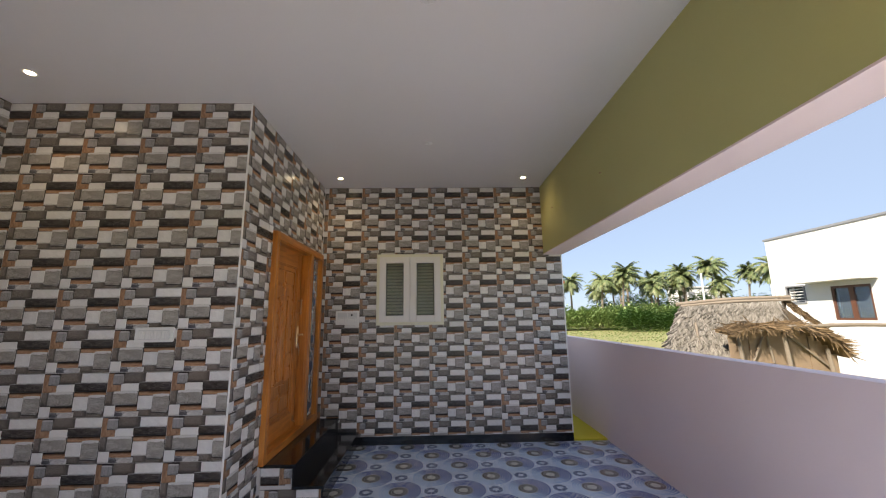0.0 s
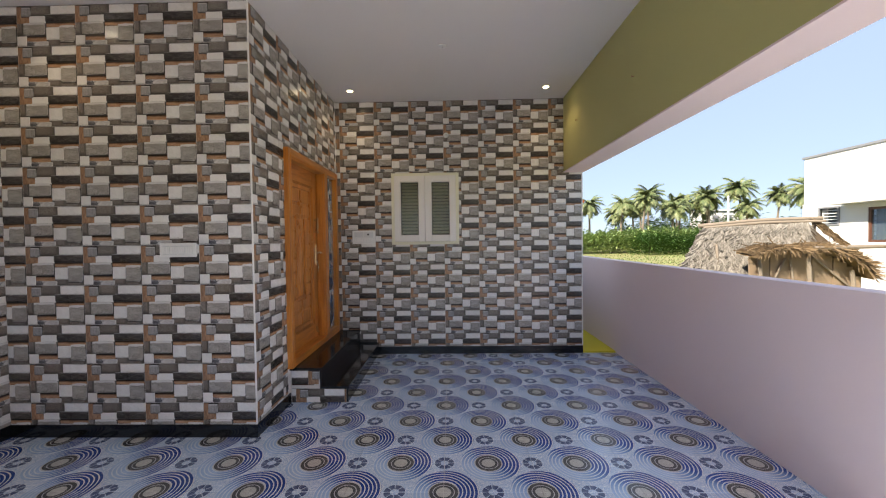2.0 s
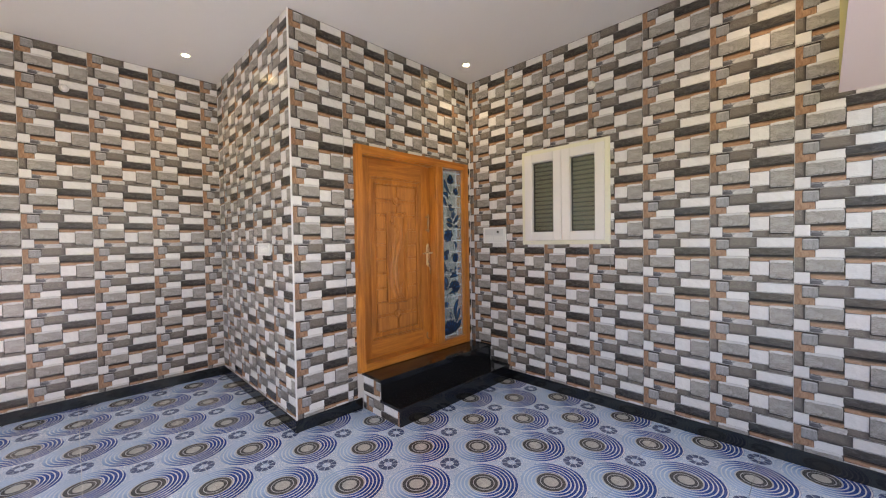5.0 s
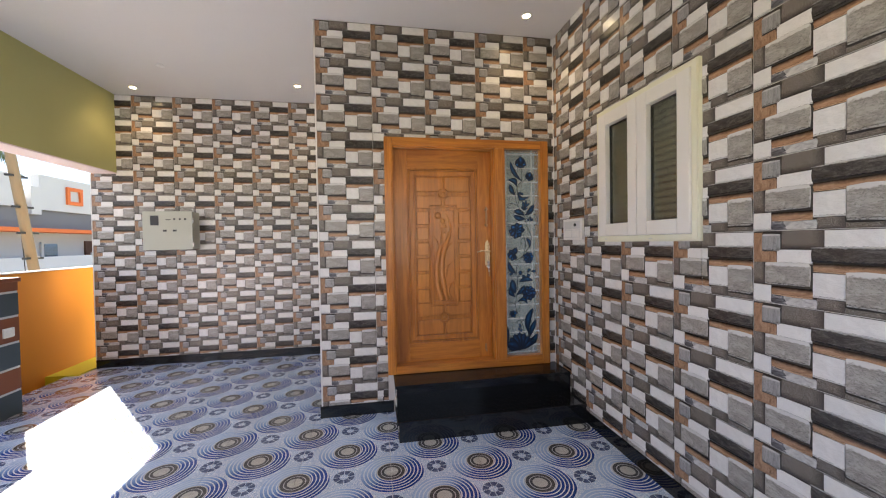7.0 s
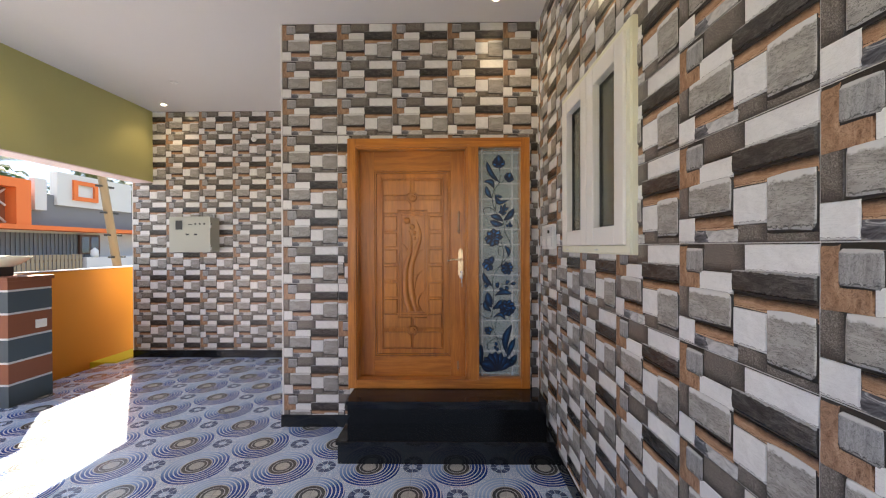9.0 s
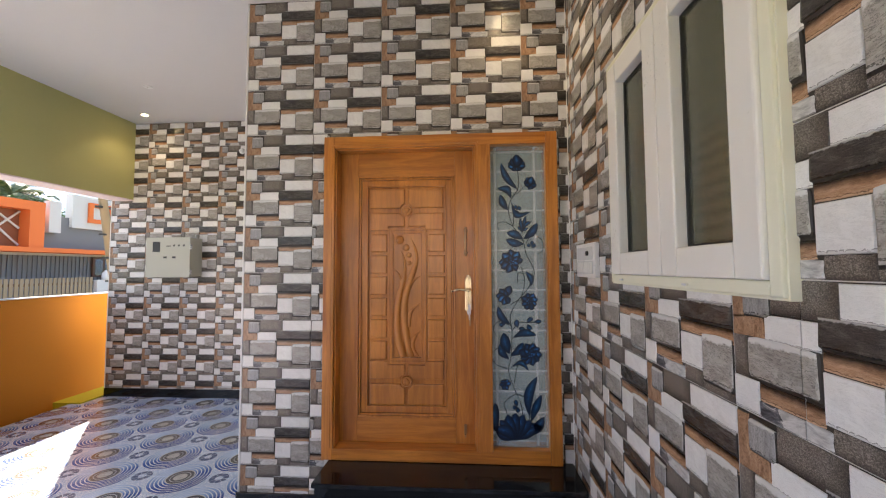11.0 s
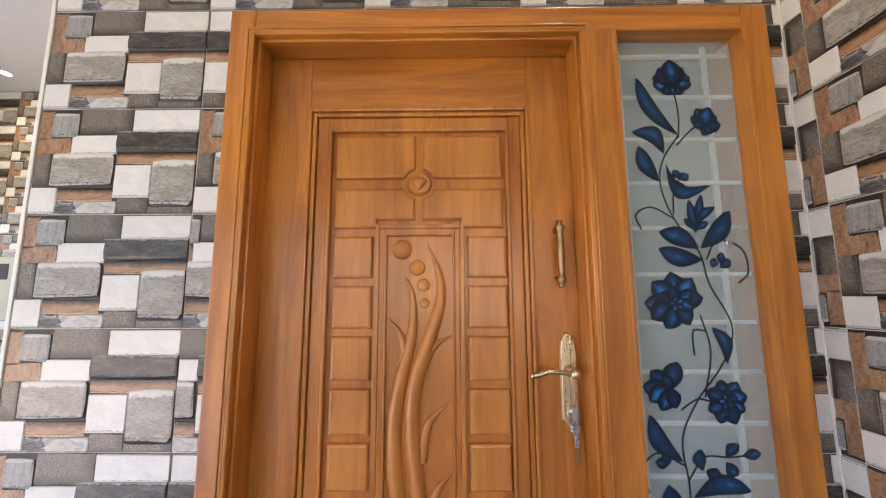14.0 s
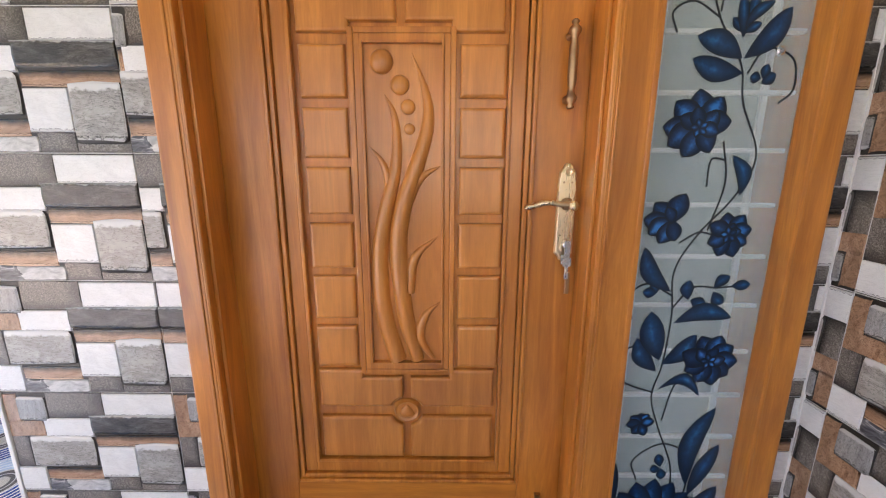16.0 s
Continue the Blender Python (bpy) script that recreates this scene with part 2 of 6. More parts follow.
STONE_WHITE = cleft_stone("white_marble_stone", [(0.30, (0.67, 0.655, 0.64)), (0.5, (0.78, 0.77, 0.755)), (0.7, (0.86, 0.85, 0.835))], 16, (1, 1.5, 1), 0.26, 0.14, 0.16, foot=((0.60, 0.59, 0.58), 0.07))
# pale crown: the lit upper edge of the printed stone, as colour
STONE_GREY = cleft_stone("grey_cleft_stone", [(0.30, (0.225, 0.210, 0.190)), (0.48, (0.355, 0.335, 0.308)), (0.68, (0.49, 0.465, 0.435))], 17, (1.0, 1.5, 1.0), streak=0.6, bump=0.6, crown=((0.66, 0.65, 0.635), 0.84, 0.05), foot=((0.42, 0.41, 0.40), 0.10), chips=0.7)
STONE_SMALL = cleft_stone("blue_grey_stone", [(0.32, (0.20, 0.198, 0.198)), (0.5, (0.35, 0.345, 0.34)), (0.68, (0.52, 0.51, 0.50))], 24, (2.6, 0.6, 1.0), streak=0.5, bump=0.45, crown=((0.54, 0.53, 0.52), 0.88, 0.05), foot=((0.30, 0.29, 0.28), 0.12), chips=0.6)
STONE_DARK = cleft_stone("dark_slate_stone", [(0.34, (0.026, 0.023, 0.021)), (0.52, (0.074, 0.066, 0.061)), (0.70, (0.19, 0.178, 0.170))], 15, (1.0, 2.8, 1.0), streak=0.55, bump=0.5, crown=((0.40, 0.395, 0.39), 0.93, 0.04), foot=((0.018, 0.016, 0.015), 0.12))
# dark crown: shadow of the stone above, painted into the print
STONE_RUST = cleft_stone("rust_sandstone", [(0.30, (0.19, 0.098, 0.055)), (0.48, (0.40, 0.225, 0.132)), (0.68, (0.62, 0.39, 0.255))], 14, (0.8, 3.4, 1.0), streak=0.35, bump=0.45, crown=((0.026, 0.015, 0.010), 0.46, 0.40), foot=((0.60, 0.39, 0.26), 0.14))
RUST_EDGE = cleft_stone("rust_sandstone_edge", [(0.30, (0.15, 0.082, 0.048)), (0.48, (0.35, 0.200, 0.122)), (0.68, (0.58, 0.37, 0.240))], 14, (2.4, 1.0, 1.0), streak=0.45, bump=0.45, chips=0.4)


def veined():
    """Broken marble: a dark torn end on one side, pale layered stone on the other."""
    k = Mat("veined_marble_stone", 0.28)
    u, v = k.uv()
    cloud = k.noise(22, 6.0, 0.65, (1.0, 2.2, 1.0), 1.2)
    tear = k.noise(30, 4.0, 0.6, (1.0, 0.8, 1.0), 1.0)
    pale = k.ramp(cloud, [(0.36, (0.34, 0.335, 0.33)), (0.55, (0.58, 0.57, 0.56)), (0.7, (0.74, 0.73, 0.72))])
    dark = k.ramp(cloud, [(0.38, (0.030, 0.030, 0.036)), (0.52, (0.13, 0.13, 0.145)), (0.64, (0.52, 0.51, 0.505))])
    c = k.mix((u + (tear - 0.5) * 0.5 + v * 0.12).lt(0.40), pale, dark)
    k.color(k.mix((v + (tear - 0.5) * 0.25).lt(0.10) * 0.8, c, (0.20, 0.195, 0.19)))
    k.bump(cloud * 0.6 + tear * 0.4, 0.45, 0.006)
    return k.m


STONE_VEIN = veined()
# dark joints, and the print's shadow painted on the stones' flanks
GROOVE_SHADE = surface("dark_brown_joint_and_shade", (0.016, 0.012, 0.010), (0.036, 0.027, 0.021), 30, 140, 0.45, bump=0.2)


def speckled():
    k = Mat("speckled_granite", 0.28)
    u, v = k.uv()
    n, f = k.noise(420, 2.0), k.noise(30, 3.0)
    c = k.ramp(n, [(0.36, (0.066, 0.055, 0.046)), (0.50, (0.165, 0.140, 0.120)), (0.66, (0.39, 0.35, 0.31))])
    c = k.mix(f * 0.4, c, (0.13, 0.110, 0.096))
    # printed shadow put in the colour: darker towards the bottom and right
    print_shade = ((v * -1.0 + 0.34) * 2.6).op("MAXIMUM", (u - 0.72) * 2.4).op("MAXIMUM", 0.0).op("MINIMUM", 0.75)
    k.color(k.mix(print_shade, c, (0.022, 0.017, 0.014)))
    k.bump(n, 0.25, 0.001)
    return k.m


STONE_SPECK = speckled()


def granite():
    k = Mat("polished_black_granite", 0.08)
    n, b = k.noise(700, 2.0), k.noise(14, 3.0)
    k.color(k.mix(b * 0.4, k.ramp(n, [(0.45, (0.006, 0.006, 0.007)), (0.70, (0.012, 0.012, 0.013)), (0.78, (0.05, 0.05, 0.052))]), (0.010, 0.010, 0.011)))
    k.rough(b * 0.10 + 0.05)
    return k.m


GRANITE = granite()


def teak(name, grain_axis, dark=(0.38, 0.112, 0.015), light=(0.73, 0.283, 0.050)):
    """Varnished teak with its grain along one axis."""
    k = Mat(name, 0.32)
    along = {"z": (9.0, 9.0, 0.7), "y": (9.0, 0.7, 9.0)}[grain_axis]
    broad = k.noise(2.2, 5.0, 0.62, along, 0.8)
    fine = k.noise(26.0, 4.0, 0.7, along)
    cloud = k.noise(2.6, 2.0)
    c = k.ramp(broad, [(0.28, dark), (0.46, tuple((a + b) / 2 for a, b in zip(dark, light))), (0.62, light), (0.8, tuple(x * 0.72 for x in light))])
    c = k.mix(fine * 0.45, c, tuple(x * 0.55 for x in dark))
    k.color(k.mix(1.0, c, k.ramp(cloud, [(0.3, (0.84, 0.82, 0.80)), (0.7, (1.12, 1.1, 1.06))]), "MULTIPLY"))
    k.rough(fine * 0.18 + 0.24)
    k.b.inputs["Coat Weight"].default_value = 0.25
    k.b.inputs["Coat Roughness"].default_value = 0.22
    k.bump(fine * 0.6 + broad * 0.4, 0.08, 0.002)
    return k.m


TEAK_UP, TEAK_ACROSS = teak("teak_upright_grain", "z"), teak("teak_level_grain", "y")
TEAK_CARVED = teak("teak_carved", "z", (0.45, 0.150, 0.027), (0.73, 0.292, 0.062))


def floor_print():
    """Blue ceramic parking tile: ringed discs, swirling arcs and small rosettes between them."""
    k = Mat("swirl_printed_tile", 0.30)
    x, y, _ = k.xyz()
    size = 2 * FLOOR_P
    u, v = x / size, y / size
    au, av = ((u + 0.5).fract() - 0.5) * size, ((v + 0.5).fract() - 0.5) * size     # from the tile's corners
    bu, bv = (u.fract() - 0.5) * size, (v.fract() - 0.5) * size                     # from its middle

    def nearer(p, q, s, t):
        """The nearer of two centres: radius and angle (in turns)."""
        r1, r2 = (p * p + q * q).op("SQRT"), (s * s + t * t).op("SQRT")
        pick = r1.lt(r2)
        other = pick * -1.0 + 1.0
        dx, dy = p * pick + s * other, q * pick + t * other
        return r1.op("MINIMUM", r2), dy.op("ARCTAN2", dx) / (2 * math.pi)

    r, ang = nearer(au, av, bu, bv)
    r2, a2 = nearer(au, bv, bu, av)
    wavy = k.noise(95, 2.0, 0.5, (1.0, 1.6, 1.0), 1.2)
    broad = k.noise(2.2, 3.0)
    ground = k.ramp(wavy, [(0.34, (0.36, 0.52, 0.74)), (0.50, (0.56, 0.70, 0.90)), (0.62, (0.86, 0.90, 0.94))])
    # swirling arcs: radius drifts with the angle
    s = (r - (ang + 0.5) * 0.048) / 0.024
    band = s.fract()
    reach = (ang * 2 * math.pi - 0.5).op("COSINE") * 0.016 + 0.204
    swirl = r.gt(0.097) * (r - reach).lt(0.0)
    tone = (ang * 2 * math.pi - 0.75).op("COSINE") * 0.5 + 0.5
    arc = k.ramp(tone, [(0.10, (0.44, 0.61, 0.85)), (0.36, (0.22, 0.38, 0.70)), (0.60, (0.020, 0.085, 0.38)), (1.0, (0.010, 0.055, 0.30))])
    pale = k.mix(tone, (0.72, 0.82, 0.92), (0.86, 0.88, 0.90))
    c = k.mix(swirl * band.gt(0.70), ground, pale)
    c = k.mix(swirl * band.lt(0.70), c, arc)
    # rosettes between the discs
    petals = (a2 * 8.0).fract()
    ros = r2.between(0.028, 0.066) * petals.gt(0.12)
    c = k.mix(ros, c, k.ramp(petals, [(0.2, (0.055, 0.085, 0.20)), (0.9, (0.13, 0.17, 0.30))]))
    # the ringed disc
    c = k.mix(r.lt(0.097), c, (0.60, 0.62, 0.64))
    dark_ring = k.ramp(k.noise(160, 2.0), [(0.3, (0.050, 0.053, 0.060)), (0.7, (0.115, 0.118, 0.125))])
    c = k.mix(r.between(0.068, 0.089), c, dark_ring)
    c = k.mix(r.between(0.046, 0.063), c, dark_ring)
    fine = (r / 0.0050).fract()
    c = k.mix(r.lt(0.046), c, k.ramp(fine, [(0.3, (0.62, 0.62, 0.58)), (0.55, (0.36, 0.36, 0.34)), (0.8, (0.62, 0.62, 0.58))]))
    c = k.mix(1.0, c, k.ramp(broad, [(0.3, (0.88, 0.88, 0.90)), (0.7, (1.06, 1.06, 1.05))]), "MULTIPLY")
    k.color(k.mix(1.0, c, k.ramp(k.random(), [(0.0, (0.95, 0.95, 0.96)), (1.0, (1.03, 1.03, 1.02))]), "MULTIPLY"))
    k.rough(wavy * 0.16 + broad * 0.12 + 0.12)
    k.b.inputs["Coat Weight"].default_value = 0.5
    k.b.inputs["Coat Roughness"].default_value = 0.22
    k.bump(wavy * 0.7 + band * swirl * 0.3, 0.14, 0.0012)
    return k.m


FLOOR_TILE = floor_print()


def frosted():
    """Etched glass: a pale veil with a smooth face, half seen through."""
    k = Mat("frosted_glass", 0.22)
    n, b = k.noise(300, 2.0), k.noise(3.0, 2.0)
    k.color(k.mix(b, (0.60, 0.73, 0.75), (0.66, 0.78, 0.79)))
    k.b.inputs["Alpha"].default_value = 0.31
    k.rough(n * 0.04 + 0.14)
    return k.m


FROSTED = frosted()
# dimness of the room behind the side light, put into a colour
DIM_ROOM = surface("grey_green_dim_room", (0.29, 0.37, 0.36), (0.38, 0.46, 0.45), 8, 60, 0.8, stretch=(4, 4, 0.3))


def clear_glass(name, tint, rough):
    k = Mat(name, rough)
    k.color(tint)
    k.b.inputs["Transmission Weight"].default_value = 0.9
    k.bump(k.noise(120, 2.0), 0.05 if rough < 0.1 else 0.5, 0.002)
    return k.m


WINDOW_GLASS = clear_glass("obscured_window_glass", (0.60, 0.62, 0.48), 0.16)
PANE_GLASS = clear_glass("blue_pane_glass", (0.45, 0.60, 0.75), 0.05)


def petal_paint(name, dark, mid, bright, rough=0.35):
    """Glass enamel brushed from a dark rim to a bright streak, unevenly from petal to petal."""
    k = Mat(name, rough)
    u, v = k.uv()
    streak = ((v - 0.5).op("ABSOLUTE") * -2.4 + 1.0).op("MAXIMUM", 0.0)
    along = ((u - 0.62).op("ABSOLUTE") * -2.0 + 1.0).op("MAXIMUM", 0.0)
    f = streak * along * (k.noise(45, 2.0, 0.6) * 1.6) * (k.island() * 0.9 + 0.25)
    k.color(k.ramp(f, [(0.0, dark), (0.22, mid), (0.62, bright)]))
    return k.m


PETAL_BLUE = petal_paint("blue_petal_enamel", (0.002, 0.009, 0.030), (0.004, 0.034, 0.110), (0.014, 0.17, 0.50))
LEAF_TEAL = petal_paint("teal_leaf_enamel", (0.003, 0.014, 0.040), (0.004, 0.045, 0.130), (0.012, 0.18, 0.42))
STEM_INK = surface("black_outline_enamel", (0.004, 0.006, 0.010), (0.010, 0.014, 0.02), 20, 60, 0.4, bump=0)


def leafy(name, stops, rough=0.55):
    k = Mat(name, rough)
    k.color(k.mix(k.noise(0.35, 2.0) * 0.5, k.ramp(k.island(), stops), stops[0][1]))
    return k.m


PALM_LEAF = leafy("palm_leaf", [(0.0, (0.06, 0.095, 0.035)), (0.6, (0.13, 0.165, 0.065)), (1.0, (0.27, 0.255, 0.12))])
BUSH_LEAF = leafy("field_leaf", [(0.0, (0.11, 0.19, 0.05)), (0.6, (0.22, 0.31, 0.10)), (1.0, (0.36, 0.43, 0.18))])
SHRUB_LEAF = leafy("shrub_leaf", [(0.0, (0.03, 0.085, 0.016)), (0.6, (0.065, 0.15, 0.026)), (1.0, (0.12, 0.21, 0.045))])
THATCH = leafy("dry_palm_thatch", [(0.0, (0.11, 0.10, 0.085)), (0.6, (0.20, 0.18, 0.155)), (1.0, (0.31, 0.285, 0.25))], 0.85)
THATCH_DARK = leafy("brown_dry_thatch", [(0.0, (0.085, 0.055, 0.028)), (0.6, (0.19, 0.125, 0.065)), (1.0, (0.30, 0.21, 0.12))], 0.9)
MAT_STRAW = surface("woven_straw_mat", (0.15, 0.108, 0.070), (0.28, 0.205, 0.140), 2.2, 50, 0.9, bump=0.4, dist=0.01, stretch=(1, 1, 5))
BARK = surface("palm_bark", (0.14, 0.115, 0.085), (0.24, 0.20, 0.16), 6, 40, 0.9, bump=0.4, dist=0.02, stretch=(1, 1, 4))
GROUND = surface("dry_grass_earth", (0.165, 0.160, 0.058), (0.28, 0.262, 0.110), 0.12, 3.0, 0.95, bump=0.4, dist=0.05)
ROAD = surface("dusty_concrete_road", (0.27, 0.25, 0.22), (0.35, 0.325, 0.29), 0.6, 12, 0.95, bump=0.3, dist=0.01)
BROWN_PAINT = surface("rust_brown_paint", (0.20, 0.062, 0.028), (0.26, 0.085, 0.04), 2, 60, 0.6, bump=0.1)
TEAL_PAINT = surface("dark_slate_paint", (0.045, 0.066, 0.082), (0.065, 0.09, 0.105), 2, 60, 0.6, bump=0.1)
GREY_PAINT = surface("slate_grey_paint", (0.15, 0.16, 0.18), (0.20, 0.21, 0.23), 1.0, 40, 0.75)
RED_ORANGE = surface("red_orange_paint", (0.72, 0.15, 0.035), (0.80, 0.20, 0.05), 1.4, 40, 0.7)
WOOD_BROWN = surface("brown_window_wood", (0.075, 0.030, 0.018), (0.12, 0.048, 0.026), 3, 40, 0.5, stretch=(6, 6, 0.6))
POLE_WOOD = surface("weathered_pole", (0.22, 0.17, 0.11), (0.36, 0.29, 0.20), 3, 30, 0.9, bump=0.4, dist=0.01, stretch=(5, 5, 0.4))
CABLE = surface("black_cable", (0.02, 0.02, 0.02), (0.035, 0.035, 0.035), 5, 30, 0.7, bump=0)


def lamp_glow():
    k = Mat("lamp_glow", 0.5)
    k.color((0.9, 0.85, 0.75))
    k.b.inputs["Emission Color"].default_value = (1.0, 0.80, 0.50, 1)
    k.b.inputs["Emission Strength"].default_value = 9.0
    return k.m


GLOW = lamp_glow()

# ---- structure ----
def ring_wall(name, axis, face, back, a0, a1, z0, z1, hole, mat, label):
    """A wall with one opening; axis 'x' runs along x with faces at y, 'y' the other way."""
    rows = []
    if hole:
        h0, h1, hz0, hz1 = hole
        spans = [(a0, h0, z0, z1), (h1, a1, z0, z1), (h0, h1, hz1, z1), (h0, h1, z0, hz0)]
    else:
        spans = [(a0, a1, z0, z1)]
    for s0, s1, q0, q1 in spans:
        if s1 - s0 > 0.001 and q1 - q0 > 0.001:
            rows.append((s0, face, q0, s1, back, q1) if axis == "x" else (face, s0, q0, back, s1, q1))
    return solo(name, boxes(*rows), mat, label, "wall", "structure")


BED = 0.0028
WIN = (-0.70, 0.175, 1.50, 2.435)
DOOR = (3.65, 5.147, 0.33, 2.418)
wall_back = ring_wall("wall_back", "x", BACK_Y + BED, BACK_Y + 0.23, DOOR_X - 0.23, 1.845, -0.3, 3.6, WIN, GROUT, "porch wall clad in stone-print tiles around a window")
wall_door = ring_wall("wall_door", "y", DOOR_X - BED, DOOR_X - 0.23, PIER_Y + BED + 0.22, BACK_Y + BED, -0.3, 3.6, DOOR, GROUT, "porch wall clad in stone-print tiles around the front door")
wall_pier = ring_wall("wall_pier", "x", PIER_Y + BED, PIER_Y + 0.23, LEFT_X - 0.2, DOOR_X - BED, -0.3, 3.6, None, GROUT, "projecting porch wall clad in stone-print tiles")
wall_left = ring_wall("wall_left", "y", LEFT_X - BED, LEFT_X - 0.23, WALL_END_Y + 0.004, PIER_Y + BED, -0.3, 3.6, None, GROUT, "porch side wall clad in stone-print tiles")

# unseen rooms behind the door and the window, added closed to stay dim
room = boxes((DOOR_X - 2.0, BACK_Y + 0.23, -0.3, DOOR_X - 2.2, PIER_Y + 0.23, 3.6), (DOOR_X - 2.2, BACK_Y, -0.3, DOOR_X - 0.23, BACK_Y + 0.2, 3.6))
solo("wall_hall", room, PLASTER_WHITE, "plain white plastered hall walls", "wall", "structure")
solo("floor_hall", boxes((DOOR_X - 2.2, PIER_Y + 0.23, 0.28, DOOR_X - 0.232, BACK_Y, 0.33)), GROUT, "plain pale hall floor", "floor", "structure")
solo("wall_bedroom", boxes((DOOR_X - 0.23, BACK_Y + 2.6, -0.3, 1.845, BACK_Y + 2.8, 3.6), (DOOR_X - 0.43, BACK_Y + 0.23, -0.3, DOOR_X - 0.23, BACK_Y + 2.8, 3.6), (1.65, BACK_Y + 0.23, -0.3, 1.845, BACK_Y + 2.6, 3.6)), PLASTER_WHITE, "plain white plastered bedroom walls and house side", "wall", "structure")

ceiling = solo("ceiling", boxes((LEFT_X - 0.24, BEAM_Y2 + 0.02, CEIL_Z, BEAM_X2 - 0.02, PIER_Y + 0.05, CEIL_Z + 0.15), (DOOR_X - 0.05, PIER_Y + 0.05, CEIL_Z, BEAM_X2 - 0.02, BACK_Y + 0.15, CEIL_Z + 0.15)), PLASTER_WHITE, "plain off-white plastered porch ceiling", "ceiling", "structure")
solo("roof_slab", boxes((LEFT_X - 0.4, BEAM_Y2 - 0.2, CEIL_Z + 0.152, BEAM_X2, BACK_Y + 2.9, CEIL_Z + 0.28), (LEFT_X - 1.5, PIER_Y + 0.15, CEIL_Z + 0.154, LEFT_X - 0.4, BACK_Y + 2.9, CEIL_Z + 0.28)), OUTER_WHITE, "plain concrete roof slab", "roof", "structure")

# beams: olive faces, pink undersides
solo("beam_side", boxes((BEAM_X, BEAM_Y2, BEAM_Z + 0.012, BEAM_X2 - 0.012, BACK_Y, CEIL_Z)), OLIVE, "olive green painted roof beam", "beam", "structure")
solo("beam_side_underside", boxes((BEAM_X - 0.002, BEAM_Y2, BEAM_Z, BEAM_X2, BACK_Y, BEAM_Z + 0.012), (BEAM_X2 - 0.012, BEAM_Y2, BEAM_Z + 0.0125, BEAM_X2, BACK_Y + 0.2, CEIL_Z)), PINK, "pale pink painted underside of the beam", "beam", "structure")
solo("beam_front", boxes((LEFT_X, BEAM_Y2 + 0.012, BEAM_Z + 0.012, BEAM_X, BEAM_Y, CEIL_Z)), OLIVE, "olive green painted roof beam over the gate side", "beam", "structure")
solo("beam_front_underside", boxes((LEFT_X, BEAM_Y2, BEAM_Z, BEAM_X - 0.002, BEAM_Y + 0.002, BEAM_Z + 0.012)), PINK, "pale pink painted underside of the beam", "beam", "structure")
solo("sunshade_edge", boxes((BEAM_X2 + 0.001, BEAM_Y2 - 0.18, CEIL_Z - 0.10, BEAM_X2 + 0.14, BACK_Y + 0.2, CEIL_Z + 0.15)), RED_ORANGE, "orange painted edge of the roof shade", "trim", "structure")

# black granite skirting
sk = []
for r in ((DOOR_X + 0.006, BACK_Y - 0.012, 0.0, 1.842, BACK_Y + 0.009, SKIRT), (DOOR_X - 0.009, PIER_Y - 0.012, 0.0, DOOR_X + 0.012, 3.685, SKIRT),
          (LEFT_X + 0.013, PIER_Y - 0.012, 0.0, DOOR_X - 0.0095, PIER_Y + 0.009, SKIRT), (LEFT_X - 0.009, WALL_END_Y + 0.003, 0.0, LEFT_X + 0.0125, PIER_Y + 0.009, SKIRT)):
    sk.append(r)
for r in sk:
    solo("baseboard", boxes(r, bevel=0.002), GRANITE, "polished black granite skirting", "skirting", "structure")

# white strips on the tiled corners
solo("trim", boxes((DOOR_X - 0.006, PIER_Y - 0.004, 0.0, DOOR_X + 0.005, PIER_Y + 0.008, CEIL_Z), bevel=0.002), TRIM_WHITE, "white edge strip on the tiled corner", "trim", "structure")
solo("trim", boxes((1.832, BACK_Y - 0.004, SKIRT, 1.846, BACK_Y + 0.22, BEAM_Z), bevel=0.002), TRIM_WHITE, "white edge strip at the end of the tiled wall", "trim", "structure")
solo("trim", boxes((DOOR_X - 0.004, BACK_Y - 0.006, 0.33, DOOR_X + 0.006, BACK_Y + 0.004, CEIL_Z)), TRIM_WHITE, "white joint strip in the tiled corner", "trim", "structure")
solo("trim", boxes((LEFT_X - 0.2, WALL_END_Y - 0.004, 0.0, LEFT_X + 0.002, WALL_END_Y + 0.0035, BEAM_Z)), TRIM_WHITE, "white plastered end of the tiled wall", "trim", "structure")

# floors and boundary walls
solo("floor_bed", boxes((LEFT_X - 0.2, -0.06, -0.20, PINK_X, BACK_Y, -0.012)), GROUT, "pale mortar bed below the floor tiles", "floor", "structure")
solo("passage_floor", boxes((1.85, BACK_Y + 0.002, -0.2, PINK_X, 13.0, 0.02)), YELLOW, "bright yellow painted passage floor", "floor", "structure")
solo("passage_floor_front", boxes((LEFT_X - 2.0, -0.26, -0.2, LEFT_X + 0.28, WALL_END_Y - 0.006, 0.012)), YELLOW, "bright yellow painted strip beside the wall end", "floor", "structure")
solo("compound_wall_side", boxes((PINK_X, -2.4, -0.6, PINK_X + 0.13, 13.0, PINK_TOP), bevel=0.006), PINK, "lilac pink painted boundary wall", "wall", "structure")
solo("compound_wall_front", boxes((LEFT_X - 2.2, -0.26 - 0.12, -0.6, -2.2, -0.26, PINK_TOP), bevel=0.006), ORANGE, "orange painted boundary wall by the street", "wall", "structure")
solo("compound_wall_coping", boxes((LEFT_X - 2.2, -0.39, PINK_TOP + 0.0, -2.2, -0.25, PINK_TOP + 0.012)), OUTER_WHITE, "white coping line on the orange wall", "wall", "structure")

